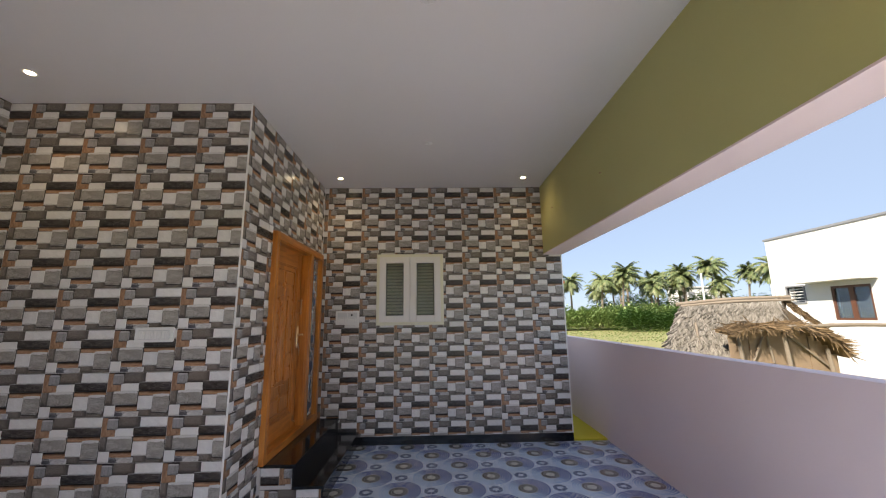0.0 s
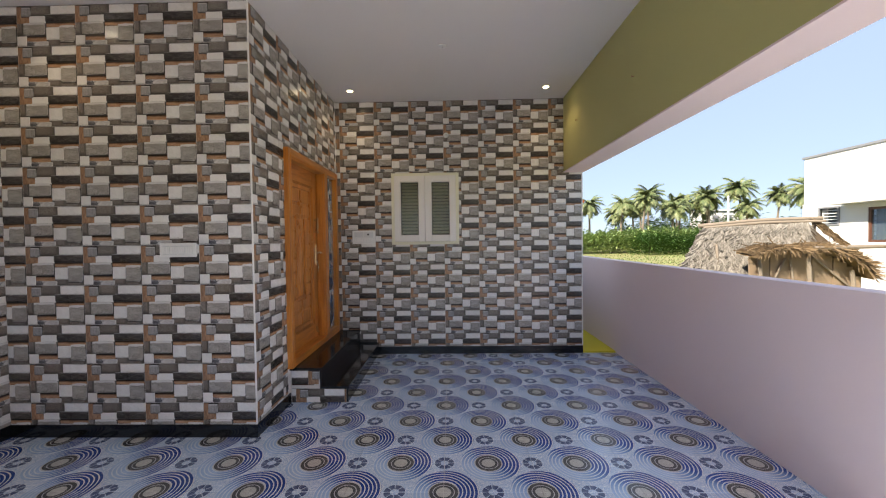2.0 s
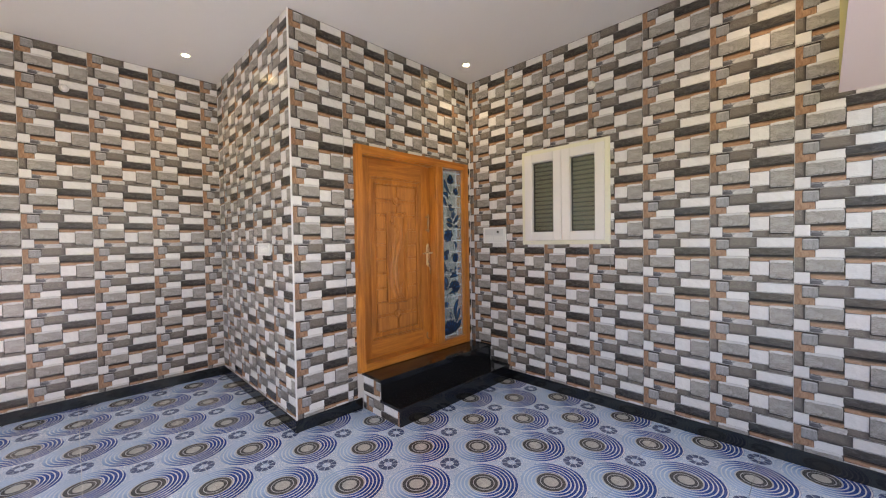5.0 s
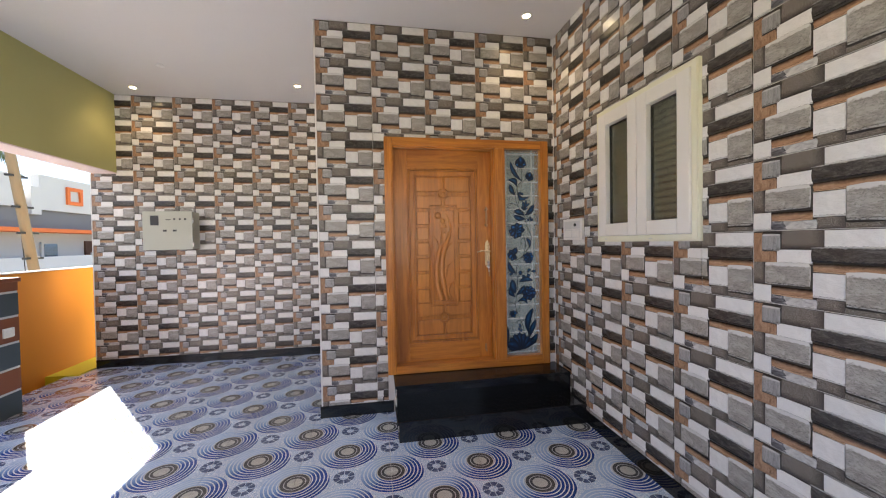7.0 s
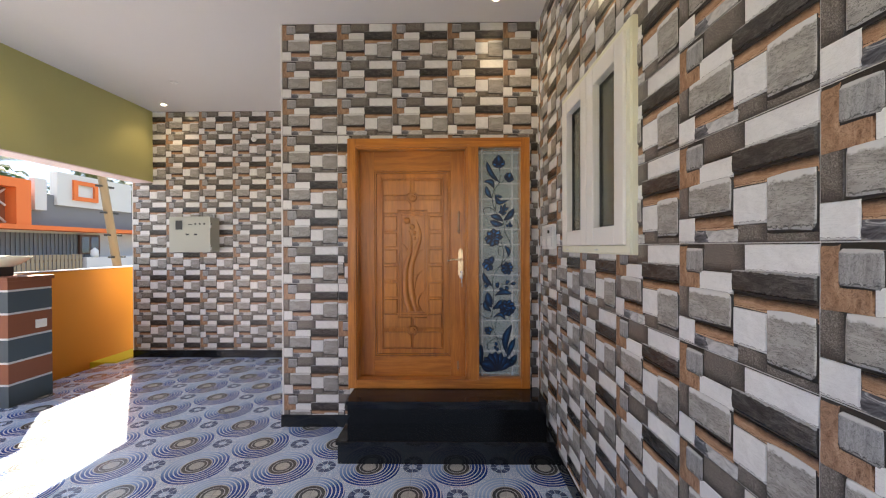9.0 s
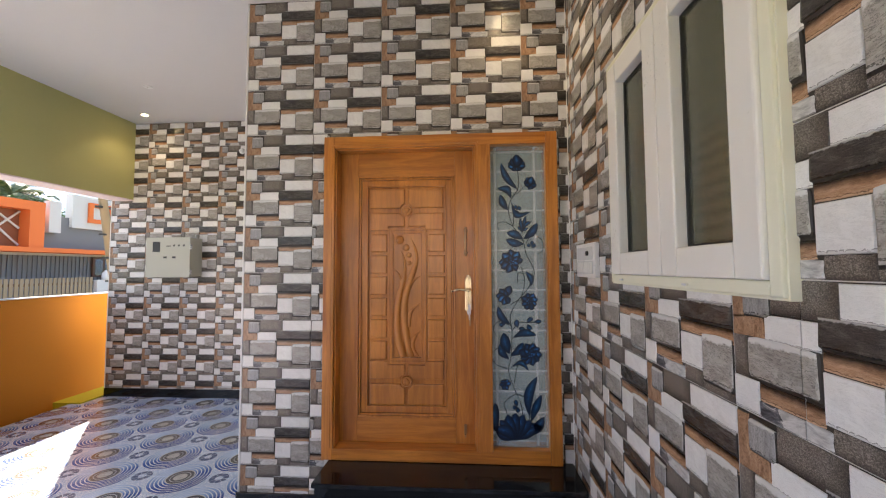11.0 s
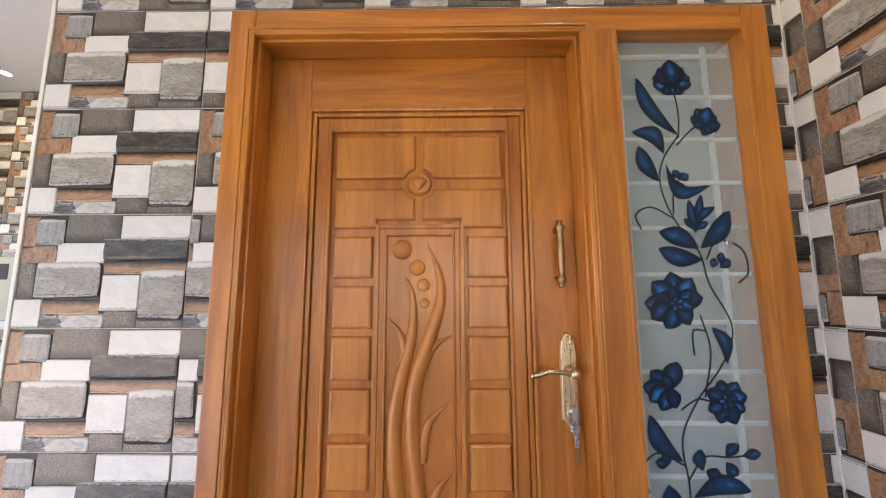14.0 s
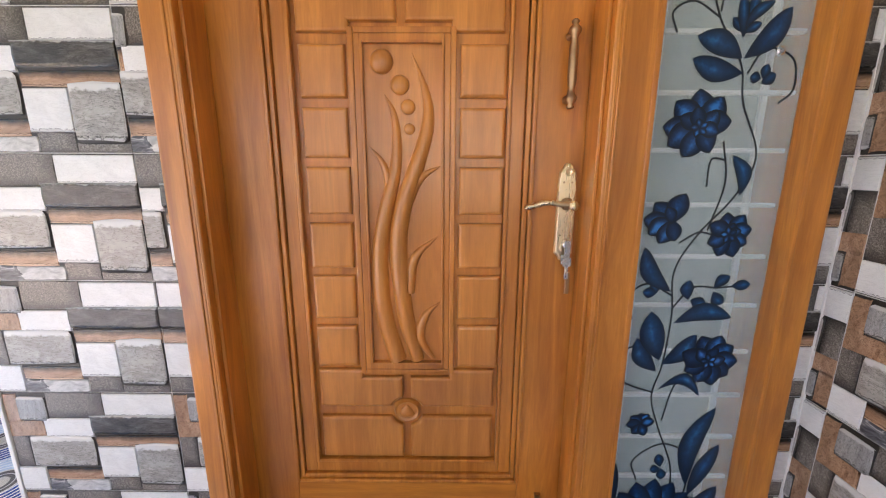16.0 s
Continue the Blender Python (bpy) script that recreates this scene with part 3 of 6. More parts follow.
# wide ground and street
g = bmesh.new()
bmesh.ops.create_grid(g, x_segments=60, y_segments=60, size=600)
for v in g.verts:
    d = math.hypot(v.co.x, v.co.y)
    v.co.z = -0.30 + 0.6 * max(0.0, min(1.0, (d - 40) / 200)) * noise.noise(v.co * 0.02)
solo("ground", g, GROUND, "dry grassy earth reaching to the horizon", "ground", "structure")
solo("road", boxes((-120, -7.4, -0.30, 60, -0.9, -0.24)), ROAD, "dusty pale concrete village street", "road", "structure")
solo("gate_apron", boxes((-2.2, -0.9, -0.5, PINK_X, -0.062, -0.015)), ROAD, "sloping concrete apron in front of the gate", "pavement", "structure")

# ---- front steps ----
STEP_Y0, STEP_X1, STEP_X2 = 3.70, -1.185, -0.93
steps = thing("entrance_steps", ((DOOR_X - 0.93) / 2, 4.45, 0), "two polished black granite steps before the door", "steps")
part("core", boxes((DOOR_X, STEP_Y0 + 0.011, 0.0, STEP_X2 - 0.004, BACK_Y - 0.014, 0.134), (DOOR_X, STEP_Y0 + 0.011, 0.134, STEP_X1 - 0.004, BACK_Y - 0.014, 0.309)), GROUT, steps)
part("tread", boxes((STEP_X1, STEP_Y0 - 0.015, 0.136, STEP_X2 + 0.022, BACK_Y - 0.013, 0.163), bevel=0.004), GRANITE, steps)
part("riser", boxes((STEP_X2 - 0.003, STEP_Y0, 0.001, STEP_X2 + 0.012, BACK_Y - 0.014, 0.1355)), GRANITE, steps)
part("tread", boxes((DOOR_X - 0.06, STEP_Y0 - 0.015, 0.311, STEP_X1 + 0.022, BACK_Y - 0.013, 0.338), bevel=0.004), GRANITE, steps)
part("riser", boxes((STEP_X1 - 0.003, STEP_Y0, 0.1635, STEP_X1 + 0.012, BACK_Y - 0.014, 0.3105)), GRANITE, steps)

# ---- front door with its glazed side light ----
FR, LEAF = -1.422, -1.525          # faces of the frame and of the leaf
door = thing("door_1", (DOOR_X, 4.4, 0.338), "closed varnished teak front door with carved panel", "door", kind="structure")
DY0, DY1, DZ0, DZ1 = 3.640, 5.157, 0.340, 2.428
BACKX = DOOR_X - 0.12
LY0, LY1, LZ0, LZ1 = 3.712, 4.632, 0.412, 2.352
GY0, GY1, GZ0, GZ1 = 4.729, 5.086, 0.428, 2.352
part("frame_jamb", boxes((BACKX, DY0, DZ0, FR, LY0, DZ1), bevel=0.005), TEAK_UP, door)
part("frame_jamb", boxes((BACKX, GY1, DZ0, FR, DY1, DZ1), bevel=0.005), TEAK_UP, door)
part("frame_mullion", boxes((BACKX, LY1, DZ0 + 0.0721, FR, GY0, LZ1 - 0.0001), bevel=0.005), TEAK_UP, door)
part("caulk_line", boxes((DOOR_X + 0.0005, DY1 + 0.0005, DZ0, DOOR_X + 0.020, DY1 + 0.006, DZ1)), TRIM_WHITE, door, "white caulked joint beside the frame")
part("frame_head", boxes((BACKX, LY0 + 0.0001, LZ1, FR - 0.001, GY1 - 0.0001, DZ1 - 0.0005), bevel=0.004), TEAK_ACROSS, door)
part("frame_sill", boxes((BACKX, LY0 + 0.0001, DZ0, FR - 0.001, GY1 - 0.0001, DZ0 + 0.072), bevel=0.004), TEAK_ACROSS, door)
# stepped mouldings run round the inner edges of the frame: two beads, then the plain deep reveal
for k, (inset, w, deep) in enumerate(((-0.016, 0.007, 0.0035), (-0.008, 0.0055, 0.001))):
    y0, y1, z1 = LY0 + inset, LY1 - inset, LZ1 - inset
    part("frame_bead", boxes((FR - 0.012, y0 - w, DZ0 + 0.074, FR + deep, y0, z1 + w), bevel=0.0022), TEAK_UP, door)
    part("frame_bead", boxes((FR - 0.012, y1, DZ0 + 0.074, FR + deep, y1 + w, z1 + w), bevel=0.0022), TEAK_UP, door)
    part("frame_bead", boxes((FR - 0.012, y0 + 0.0002, z1, FR + deep - 0.0004, y1 - 0.0002, z1 + w), bevel=0.0022), TEAK_ACROSS, door)
# the frame's rebate: a darker stepped lip inside the opening
part("frame_stop", boxes((LEAF + 0.003, LY0 + 0.0003, LZ0 + 0.001, FR - 0.020, LY0 + 0.010, LZ1 - 0.001), bevel=0.003), TEAK_UP, door)
part("frame_stop", boxes((LEAF + 0.003, LY1 - 0.010, LZ0 + 0.001, FR - 0.020, LY1 - 0.0003, LZ1 - 0.001), bevel=0.003), TEAK_UP, door)
part("frame_stop", boxes((LEAF + 0.003, LY0 + 0.0105, LZ1 - 0.010, FR - 0.020, LY1 - 0.0105, LZ1 - 0.0003), bevel=0.003), TEAK_ACROSS, door)
for y0, y1 in ((GY0 - 0.008, GY0 + 0.004), (GY1 - 0.004, GY1 + 0.008)):
    part("glazing_bead", boxes((-1.4735, y0, GZ0 - 0.004, FR + 0.003, y1, GZ1 + 0.004), bevel=0.003), TEAK_UP, door)
for z0, z1 in ((GZ0 - 0.016, GZ0), (GZ1 - 0.002, GZ1 + 0.010)):
    part("glazing_bead", boxes((-1.4735, GY0 + 0.0045, z0, FR + 0.003, GY1 - 0.0045, z1), bevel=0.003), TEAK_ACROSS, door)

leaf = part("leaf", boxes((LEAF - 0.040, LY0 + 0.002, LZ0 + 0.002, LEAF - 0.022, LY1 - 0.002, LZ1 - 0.002)), TEAK_UP, door)
MY0, MY1, MZ0, MZ1 = 3.838, 4.503, 0.575, 2.181
part("stile", boxes((LEAF - 0.0218, LY0 + 0.002, LZ0 + 0.002, LEAF, MY0 + 0.004, LZ1 - 0.002), bevel=0.002), TEAK_UP, leaf)
part("stile", boxes((LEAF - 0.0218, MY1 - 0.004, LZ0 + 0.002, LEAF, LY1 - 0.002, LZ1 - 0.002), bevel=0.002), TEAK_UP, leaf)
part("rail", boxes((LEAF - 0.0218, MY0 + 0.0042, MZ1 - 0.004, LEAF - 0.0004, MY1 - 0.0042, LZ1 - 0.002), bevel=0.002), TEAK_ACROSS, leaf)
part("rail", boxes((LEAF - 0.0218, MY0 + 0.0042, LZ0 + 0.002, LEAF - 0.0004, MY1 - 0.0042, MZ0 + 0.004), bevel=0.002), TEAK_ACROSS, leaf)


def picture_frame(y0, y1, z0, z1, w, x0, x1, bevel):
    """Four mitred-looking mouldings round a panel."""
    return boxes((x0, y0, z0, x1, y0 + w, z1), (x0, y1 - w, z0, x1, y1, z1), (x0, y0 + w, z1 - w, x1 - 0.0004, y1 - w, z1), (x0, y0 + w, z0, x1 - 0.0004, y1 - w, z0 + w), bevel=bevel)


part("moulding", picture_frame(MY0, MY1, MZ0, MZ1, 0.012, LEAF - 0.012, LEAF + 0.008, 0.004), TEAK_UP, leaf)
part("moulding", picture_frame(MY0 + 0.0135, MY1 - 0.0135, MZ0 + 0.0135, MZ1 - 0.0135, 0.012, LEAF - 0.0216, LEAF + 0.001, 0.003), TEAK_UP, leaf)
part("moulding", picture_frame(MY0 + 0.0275, MY1 - 0.0275, MZ0 + 0.0275, MZ1 - 0.0275, 0.034, LEAF - 0.0217, LEAF - 0.008, 0.003), TEAK_UP, leaf)
part("moulding", picture_frame(MY0 + 0.0620, MY1 - 0.0620, MZ0 + 0.0620, MZ1 - 0.0620, 0.010, LEAF - 0.0217, LEAF - 0.003, 0.003), TEAK_UP, leaf)

FIELD = LEAF - 0.0215


def raised(outline, name="panel_block"):
    """A raised block over an outline of (y, z), with a sloping rim and a slightly dished border."""
    pts = [Vector((a, b)) for a, b in outline]
    n = len(pts)
    area = sum(pts[i].x * pts[(i + 1) % n].y - pts[(i + 1) % n].x * pts[i].y for i in range(n))
    if area < 0:
        pts.reverse()

    def inset(d):
        out = []
        for i in range(n):
            p, q, r = pts[i - 1], pts[i], pts[(i + 1) % n]
            e0, e1 = (q - p).normalized(), (r - q).normalized()
            n0, n1 = Vector((-e0.y, e0.x)), Vector((-e1.y, e1.x))
            m = n0 + n1
            out.append(q + m * (d / max(0.35, m.dot(n0))))
        return out

    bm = bmesh.new()
    rings = []
    for d, h in ((0.0, 0.0), (0.0008, 0.009), (0.0035, 0.0125), (0.0085, 0.0140)):
        rings.append([bm.verts.new((FIELD + h, p.x, p.y)) for p in inset(d)])
    for lo, hi in zip(rings, rings[1:]):
        for i in range(n):
            bm.faces.new((lo[i], lo[(i + 1) % n], hi[(i + 1) % n], hi[i]))
    bm.faces.new(rings[-1])
    return part(name, bm, TEAK_CARVED, leaf)


MID, GAP, ROS = 4.172, 0.011, 0.046


def bitten(y0, y1, z0, z1, cz, notch=None):
    """A block beside the upright middle groove: a round bite for the rosette, and a step for the centre frame."""
    left = y1 < MID + 0.001
    inner, outer = (y1, y0) if left else (y0, y1)
    s = -1 if left else 1
    near, far = (z0, z1) if abs(z0 - cz) < abs(z1 - cz) else (z1, z0)
    arc = []
    for k in range(7):
        a = math.radians(14 + 62 * k / 6)
        arc.append((MID + s * max(ROS * math.sin(a), GAP + 0.0), cz + math.copysign(max(ROS * math.cos(a), abs(near - cz)), near - cz)))
    pts = [(inner, far)] + [(inner, arc[0][1])] + arc[1:] + [(arc[-1][0] + s * 0.002, near), (outer, near)]
    if notch:
        step_y, step_z = notch
        step = MID + s * step_y
        pts += [(outer, far), (step, far), (step, step_z)]
        pts[0] = (inner, step_z)
    else:
        pts.append((outer, far))
    return pts


for y0, y1 in ((3.923, MID - GAP), (MID + GAP, 4.421)):
    raised(bitten(y0, y1, 1.963, 2.096, 1.947))
    raised(bitten(y0, y1, 1.812, 1.931, 1.947, (0.122, 1.836)))
    raised(bitten(y0, y1, 0.820, 0.938, 0.804, (0.122, 0.914)))
    raised(bitten(y0, y1, 0.652, 0.788, 0.804))
for k in range(6):
    z1 = 1.787 - k * 0.1434
    for y0, y1 in ((3.925, 4.038), (4.315, 4.429)):
        raised([(y0, z1 - 0.122), (y1, z1 - 0.122), (y1, z1), (y0, z1)])
for z, flip in ((1.947, 1), (0.804, -1)):
    # a ring with a fan-shaped boss in it
    bm = bmesh.new()
    outer_r, inner_r = [], []
    for k in range(28):
        a = 2 * math.pi * k / 28
        for r, h, row in ((0.036, 0.0, outer_r), (0.031, 0.011, inner_r)):
            row.append(bm.verts.new((FIELD + h, MID + r * 1.08 * math.cos(a), z + r * math.sin(a))))
    for k in range(28):
        bm.faces.new((outer_r[k], outer_r[(k + 1) % 28], inner_r[(k + 1) % 28], inner_r[k]))
    core = [bm.verts.new((FIELD + 0.0085, MID + (p.co.y - MID) * 0.84, z + (p.co.z - z) * 0.84)) for p in inner_r]
    for k in range(28):
        bm.faces.new((inner_r[k], inner_r[(k + 1) % 28], core[(k + 1) % 28], core[k]))
    bm.faces.new(core)
    part("rosette_ring", bm, TEAK_CARVED, leaf)
    bm = bmesh.new()
    bmesh.ops.create_uvsphere(bm, u_segments=24, v_segments=10, radius=0.024)
    for v in bm.verts:
        up = v.co.z * flip
        wide = 0.35 + 0.70 * max(0.0, min(1.0, (up + 0.024) / 0.034)) ** 1.2
        v.co = Vector((FIELD + 0.007 + v.co.x * 0.38, MID + v.co.y * wide, z + v.co.z * 0.9))
    part("rosette", bm, TEAK_CARVED, leaf, smooth=True)
part("centre_moulding", picture_frame(4.045, 4.306, 0.926, 1.824, 0.014, FIELD, FIELD + 0.0145, 0.003), TEAK_UP, leaf)
part("centre_moulding", picture_frame(4.0592, 4.2918, 0.9402, 1.8098, 0.015, FIELD, FIELD + 0.0125, 0.002), TEAK_UP, leaf)
part("centre_moulding", picture_frame(4.0744, 4.2766, 0.9554, 1.7946, 0.006, FIELD, FIELD + 0.0165, 0.002), TEAK_UP, leaf)
part("centre_field", boxes((FIELD - 0.0005, 4.081, 0.962, FIELD + 0.0025, 4.270, 1.788)), TEAK_CARVED, leaf)
for y, z, r in ((4.124, 1.749, 0.0290), (4.168, 1.696, 0.0235), (4.187, 1.645, 0.0185), (4.190, 1.593, 0.0140)):
    bm = bmesh.new()
    bmesh.ops.create_uvsphere(bm, u_segments=22, v_segments=12, radius=r)
    for v in bm.verts:
        v.co = Vector((FIELD + 0.003 + v.co.x * 0.55, y + v.co.y, z + v.co.z))
    part("carved_ball", bm, TEAK_CARVED, leaf, smooth=True)


def vine(pts, widths):
    """A carved stem with a sharp ridge off its middle, swelling and tapering along its length."""
    line = smooth_line([(FIELD + 0.002, y, z) for y, z in pts], 8)
    n = len(line)
    bm = bmesh.new()
    rings = []
    for i, p in enumerate(line):
        f = i / (n - 1) * (len(widths) - 1)
        k = min(int(f), len(widths) - 2)
        w = widths[k] + (widths[k + 1] - widths[k]) * (f - k)
        d = (line[min(i + 1, n - 1)] - line[max(i - 1, 0)]).normalized()
        s = Vector((0, -d.z, d.y)).normalized()
        ring = []
        for side, lift in ((-1.0, 0.0), (-0.80, 0.62), (-0.35, 0.95), (0.10, 1.0), (0.55, 0.80), (0.88, 0.40), (1.0, 0.0)):
            ring.append(bm.verts.new(p + s * w * side + Vector((w * 0.85 * lift + 0.001, 0, 0))))
        rings.append(ring)
    for a, b in zip(rings, rings[1:]):
        for k in range(6):
            bm.faces.new((a[k], a[k + 1], b[k + 1], b[k]))
    part("carved_vine", bm, TEAK_CARVED, leaf, smooth=True)


vine([(4.205, 0.966), (4.172, 1.10), (4.156, 1.277), (4.170, 1.395), (4.209, 1.508), (4.236, 1.603), (4.231, 1.68), (4.198, 1.768)], (0.019, 0.023, 0.024, 0.023, 0.020, 0.016, 0.010, 0.001))
vine([(4.150, 0.966), (4.114, 1.10), (4.106, 1.261), (4.124, 1.381), (4.150, 1.48), (4.158, 1.562), (4.151, 1.629), (4.130, 1.674)], (0.024, 0.024, 0.022, 0.020, 0.016, 0.012, 0.008, 0.001))
vine([(4.141, 1.430), (4.122, 1.505), (4.087, 1.552)], (0.012, 0.009, 0.001))
vine([(4.186, 1.415), (4.216, 1.472), (4.269, 1.503)], (0.013, 0.011, 0.001))
vine([(4.184, 1.165), (4.200, 1.262), (4.262, 1.322)], (0.014, 0.013, 0.001))
vine([(4.250, 0.968), (4.212, 1.030), (4.226, 1.095), (4.266, 1.137)], (0.006, 0.014, 0.012, 0.001))

# ironmongery
pull = part("pull_handle", lathe([(0.0054, 0.0), (0.0095, 0.004), (0.0054, 0.010), (0.0121, 0.016), (0.0142, 0.024), (0.0095, 0.032), (0.0074, 0.040), (0.0101, 0.060), (0.0108, 0.095), (0.0101, 0.130), (0.0074, 0.150), (0.0095, 0.158), (0.0142, 0.166), (0.0121, 0.174), (0.0054, 0.180), (0.0095, 0.186), (0.0054, 0.190)], (LEAF + 0.034, 4.571, 1.634), 16), BRONZE, leaf, "aged bronze turned pull handle", True)
for z in (1.659, 1.799):
    part("pull_post", lathe([(0.010, 0.0), (0.010, 0.003), (0.005, 0.006), (0.005, 0.034)], (LEAF, 4.571, z), 14, "x"), BRONZE, leaf, smooth=True)
PY, PZ = 4.587, 1.268


def plate_outline(grow):
    """A lock plate with a stepped, arched top and a pointed foot."""
    half = ((0.0, -0.008), (0.010, -0.004), (0.014, 0.006), (0.0235, 0.014), (0.0235, 0.206), (0.0205, 0.214), (0.0205, 0.221), (0.014, 0.230), (0.010, 0.240), (0.0, 0.244))
    pts = [(a * (1 - grow * 20), 0.118 + (b - 0.118) * (1 - grow * 4)) for a, b in half]
    return pts + [(-a, b) for a, b in pts[-2:0:-1]]


bm = bmesh.new()
rings = []
for g, h in ((0.0, 0.0), (0.0, 0.004), (0.005, 0.009), (0.010, 0.010)):
    rings.append([bm.verts.new((LEAF + h, PY + a, PZ + b)) for a, b in plate_outline(g)])
for lo, hi in zip(rings, rings[1:]):
    for i in range(len(lo)):
        bm.faces.new((lo[i], lo[(i + 1) % len(lo)], hi[(i + 1) % len(lo)], hi[i]))
bm.faces.new(rings[-1])
plate = part("lock_plate", bm, BRASS, leaf, "brass lock plate with a shaped top")
for z in (PZ + 0.222, PZ + 0.030):
    part("plate_scroll", lathe([(0.0115, 0.0), (0.0115, 0.003), (0.0085, 0.0055), (0.006, 0.003), (0.002, 0.004)], (LEAF + 0.008, PY, z), 18, "x"), BRASS, leaf, smooth=True)
bm = lathe([(0.0165, 0.0), (0.0165, 0.004), (0.0125, 0.008), (0.010, 0.012), (0.010, 0.046), (0.013, 0.052), (0.011, 0.060), (0.004, 0.062)], (LEAF + 0.009, PY, 1.410), 18, "x")
tube(bm, smooth_line([(LEAF + 0.058, PY + 0.004, 1.410), (LEAF + 0.062, PY - 0.030, 1.414), (LEAF + 0.061, PY - 0.066, 1.417), (LEAF + 0.057, PY - 0.098, 1.408), (LEAF + 0.052, PY - 0.112, 1.404)], 6), (0.0085, 0.0115), 12, 0.72)
part("lever_handle", bm, BRASS, leaf, "brass lever handle", True)
part("key_cylinder", lathe([(0.0095, 0.0), (0.0095, 0.012), (0.006, 0.014)], (LEAF + 0.009, PY + 0.002, 1.307), 16, "x"), STEEL, leaf, smooth=True)
part("key", boxes((LEAF + 0.022, PY - 0.002, 1.280, LEAF + 0.0245, PY + 0.014, 1.318), (LEAF + 0.022, PY - 0.010, 1.256, LEAF + 0.0250, PY + 0.014, 1.282), bevel=0.001), STEEL, leaf, "steel key in the lock")
part("key", boxes((LEAF + 0.027, PY + 0.000, 1.218, LEAF + 0.0295, PY + 0.010, 1.262), (LEAF + 0.027, PY - 0.006, 1.252, LEAF + 0.0300, PY + 0.016, 1.274), bevel=0.001), STEEL, leaf, "steel spare key")
part("key_tag", boxes((LEAF + 0.022, PY + 0.004, 1.178, LEAF + 0.029, PY + 0.015, 1.236), bevel=0.002), BRONZE, leaf, "brown key tag")
for y, z in ((PY - 0.010, PZ + 0.196), (PY + 0.010, PZ + 0.196), (PY - 0.012, PZ + 0.062), (PY + 0.013, PZ + 0.062)):
    part("screw", lathe([(0.0028, 0.0), (0.0024, 0.002), (0.0004, 0.0026)], (LEAF + 0.0095, y, z), 10, "x"), BRONZE, leaf)
part("door_stop", boxes((LEAF - 0.0005, 4.552, 0.480, LEAF + 0.010, 4.570, 0.540), (LEAF + 0.0095, 4.556, 0.470, LEAF + 0.034, 4.566, 0.486), bevel=0.002), BRONZE, leaf, "small brass door catch")

# side light: frosted pane, its bars behind, the enamelled flowers on it
PANE = -1.475
pane = part("glass_pane", boxes((PANE - 0.006, GY0 + 0.001, GZ0 + 0.001, PANE, GY1 - 0.001, GZ1 - 0.001)), FROSTED, door, "frosted glass side light with blue enamelled flowers")
# white steel grille close behind the glass
for k in range(15):
    z = GZ0 + 0.075 + k * 0.129
    part("grille_bar", boxes((PANE - 0.018, GY0 + 0.002, z, PANE - 0.0075, GY1 - 0.002, z + 0.011), bevel=0.003), TRIM_WHITE, door)
for y in (GY0 + 0.030, GY1 - 0.072):
    part("grille_bar", boxes((PANE - 0.0255, y, GZ0 + 0.002, PANE - 0.0185, y + 0.016, GZ1 - 0.002), bevel=0.002), TRIM_WHITE, door)
# added panel whose grey-green stands for the dim room behind
part("pane_backing", boxes((PANE - 0.100, GY0 + 0.001, GZ0 + 0.001, PANE - 0.092, GY1 - 0.001, GZ1 - 0.001)), DIM_ROOM, door, "grey-green panel standing for the dim room behind the frosted glass")


def at(u, z):
    return Vector((0, GY0 + u * (GY1 - GY0), z))


def blade(bm, a, b, width, bend, lift):
    """A pointed leaf from a to b, bowed sideways, lying on the pane."""
    d = b - a
    side = Vector((0, -d.z, d.y)).normalized()
    left, right = [], []
    for i in range(11):
        t = i / 10
        mid = a + d * t + side * bend * d.length * math.sin(math.pi * t)
        w = width * (math.sin(math.pi * t ** 1.15) ** 0.75)
        left.append(bm.verts.new((PANE + lift, *(mid + side * w).yz)))
        right.append(bm.verts.new((PANE + lift, *(mid - side * w).yz)))
    uv = bm.loops.layers.uv.verify()
    for i in range(10):
        f = bm.faces.new((left[i], left[i + 1], right[i + 1], right[i]))
        for lp, at_uv in zip(f.loops, ((i / 10, 0), ((i + 1) / 10, 0), ((i + 1) / 10, 1), (i / 10, 1))):
            lp[uv].uv = at_uv


LEAVES = [0]


def painted_leaf(u0, z0, u1, z1, width=0.017, bend=0.12, mat=None):
    LEAVES[0] += 1
    lift = 0.0008 + 0.00010 * (LEAVES[0] % 12)
    bm = bmesh.new()
    width *= 1.18
    blade(bm, at(u0, z0), at(u1, z1), width + 0.0022, bend, lift)
    part("leaf_outline", bm, STEM_INK, pane)
    bm = bmesh.new()
    blade(bm, at(u0, z0), at(u1, z1), width, bend, lift + 0.00005)
    part("leaf", bm, mat or LEAF_TEAL, pane)


def stem(pts, w=0.0022):
    line = smooth_line([at(u, z) for u, z in pts], 7)
    bm = bmesh.new()
    rows = []
    for i, p in enumerate(line):
        d = line[min(i + 1, len(line) - 1)] - line[max(i - 1, 0)]
        s = Vector((0, -d.z, d.y)).normalized() * w
        rows.append((bm.verts.new((PANE + 0.0007, *(p + s).yz)), bm.verts.new((PANE + 0.0007, *(p - s).yz))))
    for a, b in zip(rows, rows[1:]):
        bm.faces.new((a[0], b[0], b[1], a[1]))
    part("stem", bm, STEM_INK, pane)


